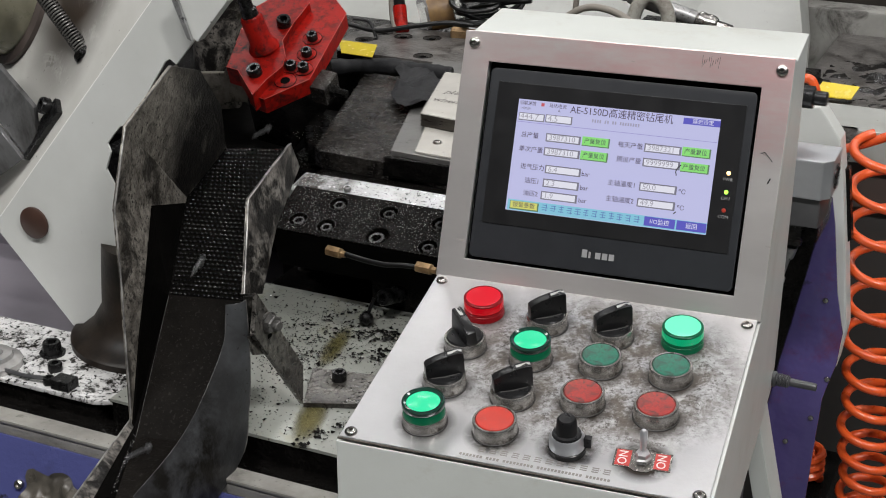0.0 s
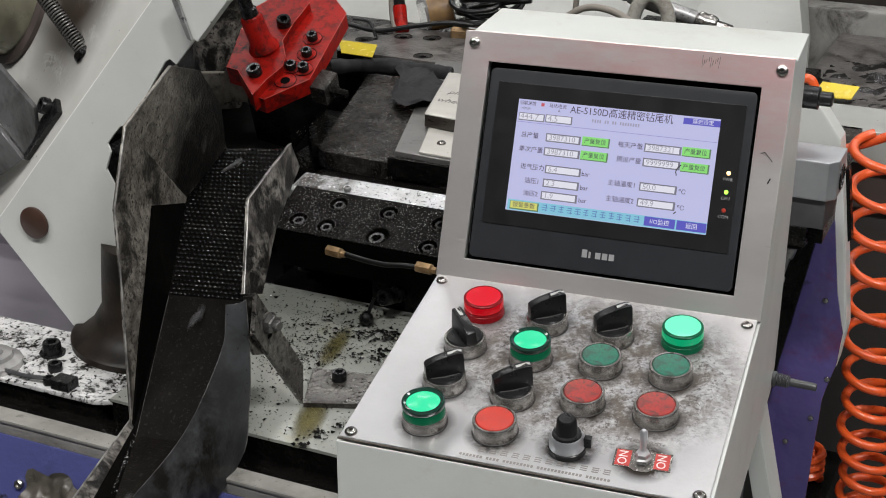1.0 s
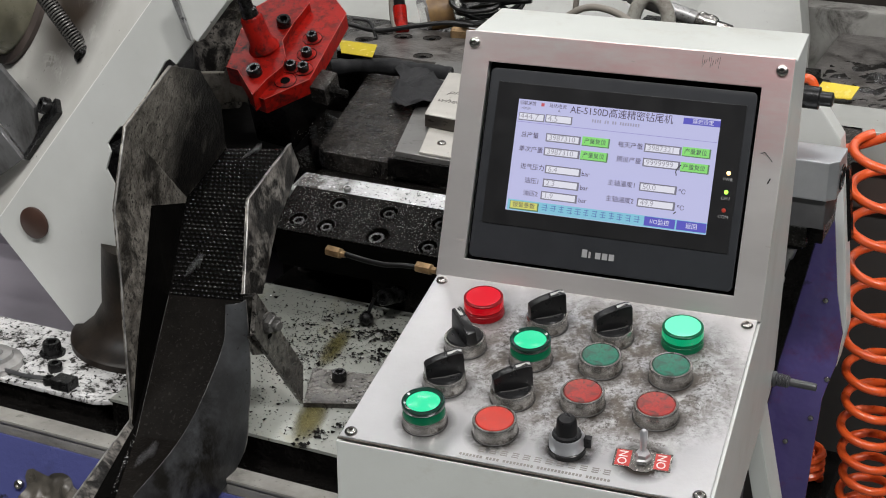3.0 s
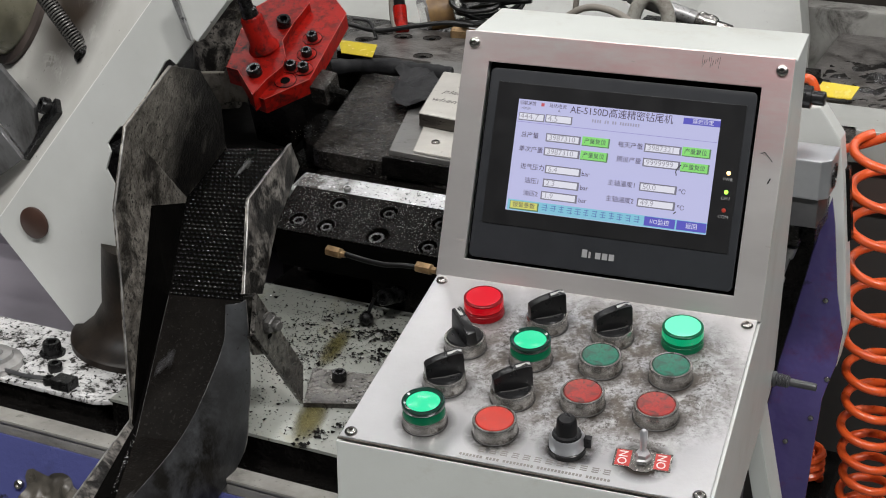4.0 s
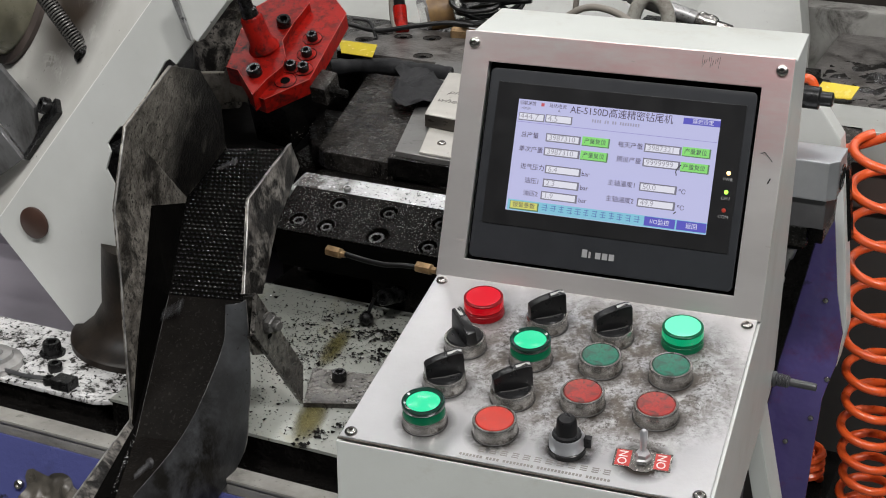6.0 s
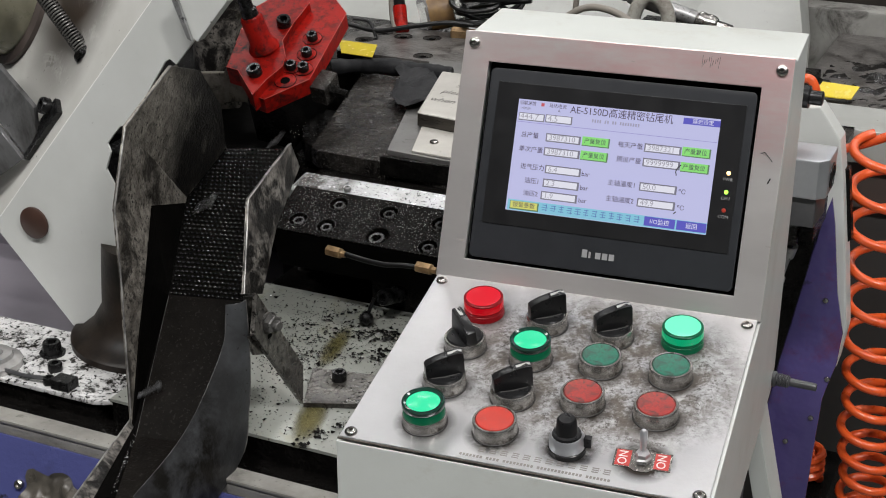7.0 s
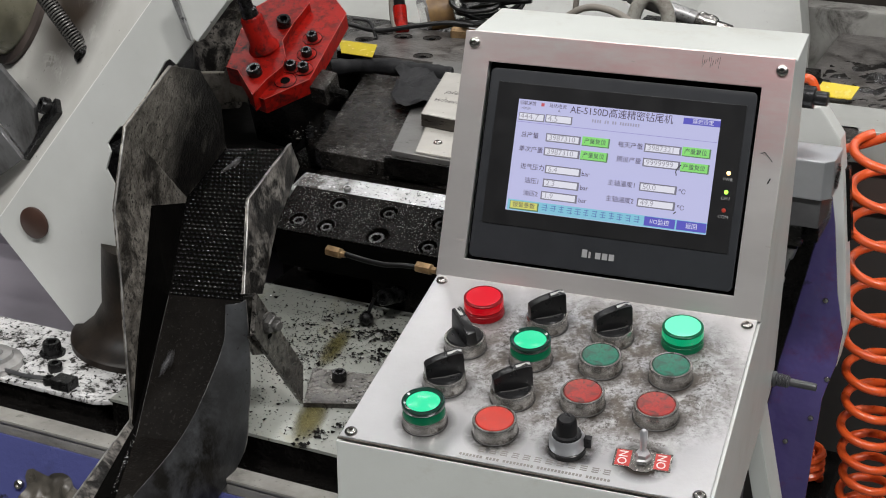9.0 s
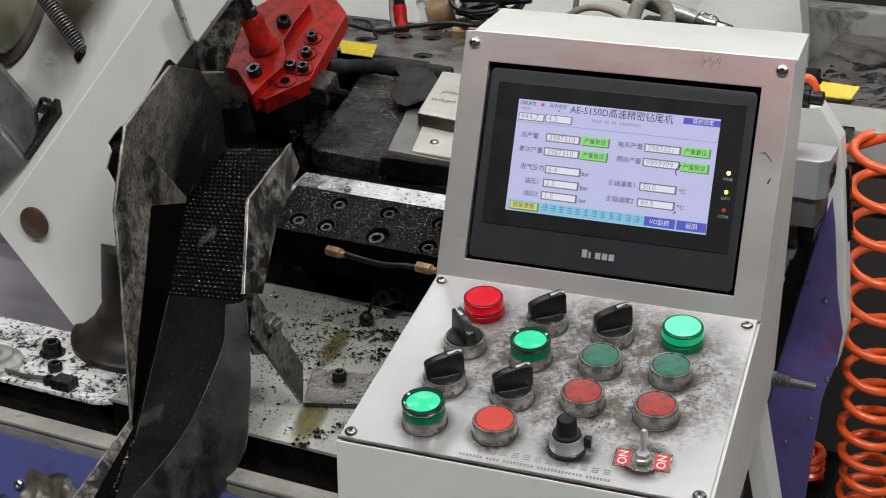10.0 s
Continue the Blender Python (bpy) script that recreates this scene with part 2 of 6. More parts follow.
GREEN_CORE = plain("bright_green_lens", (0.01, 0.08, 0.04), 0.2, 0, 0.82, (0.05, 1.0, 0.50), spec=0.25)
GREEN_SKIRT = plain("dark_green_lens_skirt", (0.002, 0.045, 0.022), 0.3, 0, 0.05, (0.0, 1.0, 0.40), spec=0.15)
RED_SKIRT = plain("dark_red_lens_skirt", (0.10, 0.003, 0.005), 0.3, 0, 0.10, (1.0, 0.0, 0.01), spec=0.15)
CAP_GREEN = surface("dirty_green_button", (0.018, 0.155, 0.098), (0.035, 0.115, 0.08), 0.38, 0, 90, (0.4, 0.6), bump=0.2, bump_scale=500, stain=((0.040, 0.045, 0.037), 130, 0.46, 0.66), swirl=1.0)
CAP_RED = surface("dirty_red_button", (0.33, 0.032, 0.026), (0.24, 0.034, 0.030), 0.38, 0, 90, (0.4, 0.6), bump=0.2, bump_scale=500, stain=((0.085, 0.040, 0.034), 130, 0.46, 0.64), swirl=1.0)
CAP_RED_CLEAN = surface("red_button", (0.44, 0.032, 0.020), (0.36, 0.034, 0.024), 0.34, 0, 90, stain=((0.26, 0.08, 0.06), 120, 0.56, 0.70))
WHITE_MARK = plain("white_marking", (0.62, 0.62, 0.59), 0.4)
DARK_MARK = plain("dark_engraving", (0.10, 0.09, 0.08), 0.5)
PALE_MARK = plain("pale_grey_print", (0.26, 0.26, 0.26), 0.5)
RED_TAG = plain("red_switch_plate", (0.40, 0.035, 0.03), 0.35)
INK = plain("black_pen_ink", (0.02, 0.02, 0.02), 0.5)
LCD = plain("lavender_display", (0.05, 0.05, 0.06), 0.25, 0, 0.90, (0.56, 0.565, 0.86), spec=0.3)
LCD_WHITE = plain("display_white", (0.05, 0.05, 0.06), 0.25, 0, 0.84, (0.90, 0.90, 1.0))
LCD_DARK = plain("display_dark_text", (0.02, 0.02, 0.03), 0.3, 0, 0.16, (0.30, 0.16, 0.40))
LCD_GREY = plain("display_grey", (0.02, 0.02, 0.03), 0.3, 0, 0.54, (0.68, 0.66, 0.78))
LCD_SHADE = plain("display_field_shade", (0.02, 0.02, 0.03), 0.3, 0, 0.34, (0.54, 0.52, 0.66))
LCD_GREEN = plain("display_green", (0.05, 0.1, 0.05), 0.3, 0, 0.74, (0.30, 0.86, 0.20))
LCD_FAINT = plain("display_faint_print", (0.02, 0.02, 0.03), 0.3, 0, 0.60, (0.56, 0.54, 0.76))
LCD_RULE = plain("display_rule_line", (0.02, 0.02, 0.03), 0.3, 0, 0.62, (0.42, 0.38, 0.92))
LCD_NAME = plain("display_name_blue", (0.02, 0.02, 0.05), 0.3, 0, 0.55, (0.18, 0.36, 0.84))
LCD_KEY_SHADE = plain("display_key_shade", (0.02, 0.04, 0.02), 0.3, 0, 0.35, (0.30, 0.52, 0.30))
LCD_YELLOW = plain("display_yellow", (0.1, 0.1, 0.05), 0.3, 0, 0.72, (0.82, 0.82, 0.18))
LCD_CYAN = plain("display_cyan", (0.05, 0.1, 0.1), 0.3, 0, 0.66, (0.30, 0.72, 0.95))
LCD_BLUE = plain("display_blue", (0.02, 0.02, 0.1), 0.3, 0, 0.6, (0.16, 0.15, 0.72))
LCD_RED = plain("display_red", (0.1, 0.02, 0.02), 0.3, 0, 0.6, (0.8, 0.15, 0.2))
LED_AMBER = plain("amber_led", (0.8, 0.5, 0.2), 0.3, 0, 3.0, (1.0, 0.62, 0.25))
LED_GREEN = plain("green_led", (0.3, 0.8, 0.1), 0.3, 0, 1.4, (0.5, 1.0, 0.08))
LED_RED = plain("red_led", (0.25, 0.03, 0.02), 0.3, 0, 0.12, (1.0, 0.10, 0.05))
TUBE = plain("strip_light_tube", (0.9, 0.9, 0.9), 0.4, 0, 6.0, (1.0, 0.98, 0.94))


# ---------------------------------------------------------------- mesh helpers
def part(name, bm, material, parent=None, label="", smooth=False, m=None):
    me = bpy.data.meshes.new(name)
    bmesh.ops.recalc_face_normals(bm, faces=bm.faces)
    bm.to_mesh(me)
    bm.free()
    me.materials.append(material)
    if smooth:
        for q in me.polygons:
            q.use_smooth = True
        me.set_sharp_from_angle(angle=radians(40))
    ob = new(name, me)
    if parent is not None:
        ob.parent = parent
    if m is not None:
        ob.matrix_basis = m
    if label:
        tagged(ob, label)
    return ob


def thing(name, m, label, category, group="", kind=""):
    return_ob = new(name)
    return_ob.empty_display_size = 0.02
    return_ob.matrix_basis = m
    return tagged(return_ob, label, category, group, kind)


def bevelled(bm, w, seg=2, angle=30):
    if w > 0:
        es = [e for e in bm.edges if len(e.link_faces) == 2 and e.calc_face_angle(0) > radians(angle)]
        bmesh.ops.bevel(bm, geom=es, offset=w, segments=seg, profile=0.7, affect="EDGES", clamp_overlap=True)
    return bm


def box(x0, x1, y0, y1, z0, z1, w=0.001, bm=None):
    own = bm is None
    bm = bm or bmesh.new()
    g = bmesh.ops.create_cube(bm, size=1.0)
    for v in g["verts"]:
        v.co = Vector((x0 + (v.co.x + 0.5) * (x1 - x0), y0 + (v.co.y + 0.5) * (y1 - y0), z0 + (v.co.z + 0.5) * (z1 - z0)))
    return bevelled(bm, w) if own else bm


def lathe(profile, seg=32, bm=None, m=None):
    """Turns (radius, height) pairs round z; ends with radius 0 are closed."""
    bm = bm or bmesh.new()
    rings = []
    made = []
    for r, h in profile:
        if r <= 1e-6:
            rings.append([bm.verts.new((0, 0, h))])
        else:
            rings.append([bm.verts.new((r * math.cos(2 * math.pi * i / seg), r * math.sin(2 * math.pi * i / seg), h)) for i in range(seg)])
        made += rings[-1]
    for a, b in zip(rings, rings[1:]):
        for i in range(seg):
            j = (i + 1) % seg
            if len(a) == 1 and len(b) == 1:
                continue
            if len(a) == 1:
                bm.faces.new((a[0], b[i], b[j]))
            elif len(b) == 1:
                bm.faces.new((a[i], b[0], a[j]))
            else:
                bm.faces.new((a[i], b[i], b[j], a[j]))
    if m is not None:
        bmesh.ops.transform(bm, matrix=m, verts=made)
    return bm


def sheet(corners, thick, w=0.0):
    """A flat plate with these corners, thickened behind its face."""
    bm = bmesh.new()
    vs = [bm.verts.new(c) for c in corners]
    f = bm.faces.new(vs)
    f.normal_update()
    nrm = f.normal.copy()
    g = bmesh.ops.extrude_face_region(bm, geom=[f])
    for v in g["geom"]:
        if isinstance(v, bmesh.types.BMVert):
            v.co -= nrm * thick
    return bevelled(bm, w)


def prism(outline, x0, x1, axis="x", w=0.0):
    """An outline in the plane across the axis, drawn out from x0 to x1."""
    def at(p, d):
        return {"x": (d, p[0], p[1]), "y": (p[0], d, p[1]), "z": (p[0], p[1], d)}[axis]
    bm = bmesh.new()
    a = [bm.verts.new(at(q, x0)) for q in outline]
    b = [bm.verts.new(at(q, x1)) for q in outline]
    bm.faces.new(a)
    bm.faces.new(b[::-1])
    k = len(outline)
    for i in range(k):
        bm.faces.new((a[i], b[i], b[(i + 1) % k], a[(i + 1) % k]))
    bmesh.ops.recalc_face_normals(bm, faces=bm.faces)
    return bevelled(bm, w)


def smooth_path(pts, steps=8):
    pts = [Vector(q) for q in pts]
    out = []
    for i in range(len(pts) - 1):
        a, b, c, d = pts[max(i - 1, 0)], pts[i], pts[i + 1], pts[min(i + 2, len(pts) - 1)]
        for k in range(steps):
            t = k / steps
            out.append(0.5 * ((2 * b) + (c - a) * t + (2 * a - 5 * b + 4 * c - d) * t * t + (3 * b - a - 3 * c + d) * t ** 3))
    out.append(pts[-1])
    return out


def tube(path, r, seg=10, bm=None, radii=None):
    bm = bm or bmesh.new()
    rings = []
    up = Vector((0.13, 0.21, 0.97)).normalized()
    for i, q in enumerate(path):
        d = (path[min(i + 1, len(path) - 1)] - path[max(i - 1, 0)]).normalized()
        side = d.cross(up)
        side = side.normalized() if side.length > 1e-4 else Vector((1, 0, 0))
        up = side.cross(d).normalized()
        rr = radii[i] if radii else r
        rings.append([bm.verts.new(q + rr * (math.cos(2 * math.pi * k / seg) * side + math.sin(2 * math.pi * k / seg) * up)) for k in range(seg)])
    for a, b in zip(rings, rings[1:]):
        for k in range(seg):
            bm.faces.new((a[k], a[(k + 1) % seg], b[(k + 1) % seg], b[k]))
    bm.faces.new(rings[0][::-1])
    bm.faces.new(rings[-1])
    return bm


def lettering(name, words, size, m, material, parent, spacing=1.0, centred=False, squash=1.0):
    cu = bpy.data.curves.new(name, "FONT")
    cu.body = words
    cu.size = size
    cu.space_character = spacing
    cu.extrude = 0.00005
    cu.resolution_u = 3
    cu.align_x = "CENTER" if centred else "LEFT"
    cu.align_y = "CENTER"
    ob = bpy.data.objects.new(name, cu)
    scene.collection.objects.link(ob)
    me = bpy.data.meshes.new_from_object(ob.evaluated_get(bpy.context.evaluated_depsgraph_get()))
    bpy.data.objects.remove(ob)
    bpy.data.curves.remove(cu)
    if squash != 1.0:
        me.transform(Matrix.Diagonal((squash, 1, 1, 1)))
    me.materials.clear()
    me.materials.append(material)
    out = new(name, me)
    out.parent = parent
    out.matrix_basis = m
    return out


def bars(spans, h):
    """Plain bars in a row: (from, to) along x."""
    bm = bmesh.new()
    for a, b in spans:
        box(a, b, -h / 2, h / 2, 0, 0.0001, 0, bm)
    return bm


def cap_screw(m, r=0.0065, h=0.008, label="black socket head cap screw", parent=None, material=None):
    """A socket head screw: knurled head with a hexagonal recess."""
    bm = lathe([(r, 0), (r, h * 0.85), (r * 0.9, h), (r * 0.55, h)], 24)
    lathe([(r * 0.55, h), (r * 0.5, h * 0.35), (0, h * 0.35)], 6, bm)
    ob = part("cap_screw", bm, material or BLACK_OXIDE, parent, smooth=True, m=m)
    if parent is None:
        tagged(ob, label, "screw", "socket head screws")
    return ob


def drilled(outline, holes, z0, z1, deep):
    """A plate with this outline and round blind holes (x, y, radius) sunk from its top."""
    bm = bmesh.new()

    def loop(pts):
        vs = [bm.verts.new((x, y, z1)) for x, y in pts]
        return vs, [bm.edges.new((vs[k], vs[(k + 1) % len(vs)])) for k in range(len(vs))]

    def wall(vs, z):
        low = [bm.verts.new((v.co.x, v.co.y, z)) for v in vs]
        for k in range(len(vs)):
            bm.faces.new((vs[k], vs[(k + 1) % len(vs)], low[(k + 1) % len(vs)], low[k]))
        bm.faces.new(low)

    rim, es = loop(outline)
    wells = []
    for x, y, r in holes:
        vs, e2 = loop([(x + r * math.cos(math.tau * k / 28), y + r * math.sin(math.tau * k / 28)) for k in range(28)])
        es += e2
        wells.append(vs)
    bmesh.ops.triangle_fill(bm, edges=es, use_beauty=True, normal=(0, 0, 1))
    wall(rim, z0)
    for vs in wells:
        wall(vs, z1 - deep)
    bmesh.ops.recalc_face_normals(bm, faces=bm.faces)
    return bm


def sunk_screw(m, parent, r=0.0066):
    """A socket head screw standing in its counterbore."""
    bm = lathe([(r, -0.008), (r, -0.0024), (r * 0.88, -0.0016), (r * 0.56, -0.0016)], 24)
    lathe([(r * 0.56, -0.0016), (r * 0.52, -0.006), (0, -0.006)], 6, bm)
    part("cap_screw", bm, OILED_BOLT, parent, smooth=True, m=m)
    # a thin paler ring stands in for light on the hole's rim
    part("counterbore_rim", lathe([(r * 1.46, -0.0004), (r * 1.50, 0.0003), (r * 1.56, 0.0003), (r * 1.60, -0.0004)], 28), OILED_BOLT, parent, "paler ring for the lit rim of the counterbore", smooth=True, m=m)


def dome_screw(m, parent):
    bm = lathe([(0.0045, 0), (0.0045, 0.0006), (0.0040, 0.0017), (0.0028, 0.0025), (0.0018, 0.0027)], 24)
    lathe([(0.0018, 0.0027), (0.0017, 0.0008), (0, 0.0008)], 6, bm)
    return part("screw", bm, CHROME, parent, "button-head stainless screw", True, m)


# ---------------------------------------------------------------- the hall
def hall():
    tagged(part("floor", box(-5, 5, -5, 5, -0.1, 0.0, 0), FLOOR), "worn grey-green factory floor", "floor", kind="structure")
    # unseen walls, kept dark so the oily surfaces reflect little
    for nm, b in (("wall_north", (-5, 5, 5, 5.2, 0, 4.5)), ("wall_south", (-5, 5, -5.2, -5, 0, 4.5)),
                  ("wall_east", (5, 5.2, -5, 5, 0, 4.5)), ("wall_west", (-5.2, -5, -5, 5, 0, 4.5))):
        tagged(part(nm, box(*b, 0), WALL), "unseen dark hall wall added to dim reflections", "wall", kind="structure")
    tagged(part("ceiling", box(-5, 5, -5, 5, 4.5, 4.6, 0), CEILING), "pale factory hall ceiling", "ceiling", kind="structure")
    # unseen lamps; the row at y 4.0 is added for glints
    for x, y, watts in ((-2.4, -1.7, 82), (0.0, -1.7, 92), (2.4, -1.7, 170), (-2.4, 1.4, 24), (0.0, 1.4, 24), (2.4, 1.4, 24), (-2.4, 4.0, 40), (0.0, 4.0, 40), (2.4, 4.0, 40)):
        lamp = thing("ceiling_light", pose(x, y, 4.40), "unseen white strip light added under the hall ceiling", "ceiling light", "hall strip lights")
        part("housing", box(-0.65, 0.65, -0.12, 0.12, 0.02, 0.10, 0.01), WHITE_PAINT, lamp)
        part("tube", box(-0.62, 0.62, -0.09, 0.09, 0.0, 0.018, 0.004), TUBE, lamp)
        li = bpy.data.lights.new("strip_light", "AREA")
        li.shape, li.size, li.size_y, li.energy, li.color = "RECTANGLE", 1.25, 0.24, watts, (1.0, 0.985, 0.985)
        ob = new("strip_light", li)
        ob.matrix_basis = pose(x, y, 4.37)


hall()

# ---------------------------------------------------------------- control console
CONSOLE = pose(0, 0, 1.15, 0, 0, 5)
UPPER = pose(0, 0, 0, 68.05)                      # screen panel: x right, y up the panel, z outwards
LOWER = pose(0, -0.03446, -0.08552, 9.86)          # button panel: x right, y away, z outwards


def frame_plate(x0, x1, y0, y1, a0, a1, b0, b1, thick, w=0.0008):
    """A plate with a rectangular opening a0..a1, b0..b1."""
    bm = bmesh.new()
    outer = [(x0, y0), (x1, y0), (x1, y1), (x0, y1)]
    inner = [(a0, b0), (a1, b0), (a1, b1), (a0, b1)]
    loops = {}
    for z in (0, thick):
        loops[z] = ([bm.verts.new((*q, z)) for q in outer], [bm.verts.new((*q, z)) for q in inner])
    for i in range(4):
        j = (i + 1) % 4
        for z in (0, thick):
            o, n = loops[z]
            bm.faces.new((o[i], o[j], n[j], n[i]))
        for k in (0, 1):
            bm.faces.new((loops[0][k][i], loops[0][k][j], loops[thick][k][j], loops[thick][k][i]))
    bmesh.ops.recalc_face_normals(bm, faces=bm.faces)
    return bevelled(bm, w)


def push_button(parent, x, y, cap, rim=COLLAR, nm="push_button", lab="chrome push button with a dirty green cap"):
    b = part(nm, lathe([(0.0150, 0.0002), (0.0152, 0.0010), (0.0150, 0.0118), (0.0144, 0.0128), (0.0132, 0.0128), (0.0130, 0.0090), (0, 0.0090)], 40),
             rim, parent, lab, True, LOWER @ pose(x, y, 0))
    part("gasket", lathe([(0.0158, 0.0016), (0.0158, 0.0024), (0.0150, 0.0028)], 36), GASKET, b, "black rubber gasket doubling as contact shade", True)
    part("cap", lathe([(0.0128, 0.0085), (0.0128, 0.0122), (0.0122, 0.0130), (0.0085, 0.0127), (0, 0.0123)], 40), cap, b, smooth=True)
    return b


def lit_button(parent, x, y):
    b = part("illuminated_button", lathe([(0.0150, 0.0002), (0.0152, 0.0010), (0.0150, 0.0095), (0.0146, 0.0102), (0.012, 0.0102), (0, 0.0102)], 40),
             COLLAR, parent, "chrome push button with a lit green lens", True, LOWER @ pose(x, y, 0))
    part("gasket", lathe([(0.0158, 0.0016), (0.0158, 0.0024), (0.0150, 0.0028)], 36), GASKET, b, "black rubber gasket doubling as contact shade", True)
    part("lens_skirt", lathe([(0.0143, 0.0100), (0.0143, 0.0165), (0.0141, 0.0168)], 40), GREEN_SKIRT, b, "dark green lens skirt", True)
    part("guard_ring", lathe([(0.0143, 0.0165), (0.0148, 0.0172), (0.0146, 0.0200), (0.0134, 0.0206), (0.0116, 0.0200), (0.0114, 0.0180)], 40), GUARD, b, "smoky guard ring", True)
    part("lens", lathe([(0.0115, 0.0150), (0.0115, 0.0188), (0.0100, 0.0195), (0, 0.0197)], 40), GREEN_CORE, b, "glowing green lens", True)


def pilot_lamp(parent, x, y, lens, top, skirt, colour):
    b = part("pilot_lamp", lathe([(0.0150, 0.0002), (0.0152, 0.0012), (0.0150, 0.0062), (0.0142, 0.0068), (0, 0.0068)], 40), skirt, parent,
             "lit " + colour + " pilot lamp on a dark base", True, LOWER @ pose(x, y, 0))
    part("lens", lathe([(0.0147, 0.0090), (0.0148, 0.0096), (0.0148, 0.0142), (0.0146, 0.0148)], 44), lens, b, "glowing " + colour + " lens side", True)
    part("lens_foot", lathe([(0.0146, 0.0064), (0.0149, 0.0072), (0.0149, 0.0086), (0.0147, 0.0091)], 44), skirt, b, "dark " + colour + " lens foot", True)
    part("lens_rim", lathe([(0.0147, 0.0147), (0.0147, 0.0158), (0.0138, 0.0166), (0.0130, 0.0167), (0.0128, 0.0164)], 44), skirt, b, "dark " + colour + " lens rim", True)
    part("lens_top", lathe([(0.0129, 0.0163), (0.0105, 0.0168), (0, 0.0171)], 44), top, b, "brightest part of the " + colour + " lens", True)


def selector(parent, x, y, turn):
    b = part("selector_switch", lathe([(0.0150, 0.0002), (0.0152, 0.0010), (0.0150, 0.0108), (0.0143, 0.0118), (0.0134, 0.0118), (0.0132, 0.0095), (0, 0.0095)], 40),
             COLLAR, parent, "black selector switch in a chrome ring", True, LOWER @ pose(x, y, 0, 0, 0, turn))
    part("gasket", lathe([(0.0158, 0.0016), (0.0158, 0.0024), (0.0150, 0.0028)], 36), GASKET, b, "black rubber gasket doubling as contact shade", True)
    part("dial", lathe([(0.0131, 0.009), (0.0131, 0.0118), (0.0122, 0.0128), (0, 0.0128)], 40), BLACK_PLASTIC, b, smooth=True)
    # the grip: a tapered blade with a sloping top
    prof = [(-0.0134, 0.012), (-0.0134, 0.0225), (-0.0115, 0.0240), (-0.0050, 0.0263), (0.0030, 0.0281), (0.0105, 0.0290), (0.0136, 0.0284), (0.0140, 0.0270), (0.0140, 0.012)]
    bm = prism(prof, -0.0044, 0.0044, "x")
    for v in bm.verts:
        if v.co.z > 0.02:
            v.co.x *= 0.78
    part("grip", bevelled(bm, 0.0009), BLACK_PLASTIC, b, smooth=True)
    part("pointer_mark", sheet([(-0.0012, 0.0032, 0.02830), (0.0012, 0.0032, 0.02830), (0.0014, 0.0105, 0.02916), (0.0010, 0.0132, 0.02872), (-0.0010, 0.0132, 0.02872), (-0.0014, 0.0105, 0.02916)], 0.0006), POINTER, b, "worn grey-white pointer line")
    part("dial_ridge", tube([Vector((0.0048, -0.0100, 0.0129)), Vector((0.0062, 0.0, 0.0131)), Vector((0.0048, 0.0100, 0.0129))], 0.0004, 6), GRIP_DUST, b, "dusty ridge on the dial", True)


SEAM = surface("grime_filled_seam", (0.035, 0.028, 0.022), (0.10, 0.088, 0.072), 0.6, 0, 120)
POINTER = plain("worn_pointer_paint", (0.40, 0.40, 0.385), 0.5)
GRIP_DUST = plain("dusty_black_plastic", (0.06, 0.058, 0.055), 0.6)
SCUFF = plain("greasy_scuff", (0.22, 0.17, 0.15), 0.5, 0.4)
# the gasket's black also stands in for contact shade under the rings
GASKET = plain("oily_black_gasket", (0.02, 0.018, 0.016), 0.5)
GUARD = plain("smoky_clear_plastic", (0.010, 0.030, 0.022), 0.10, spec=0.5)


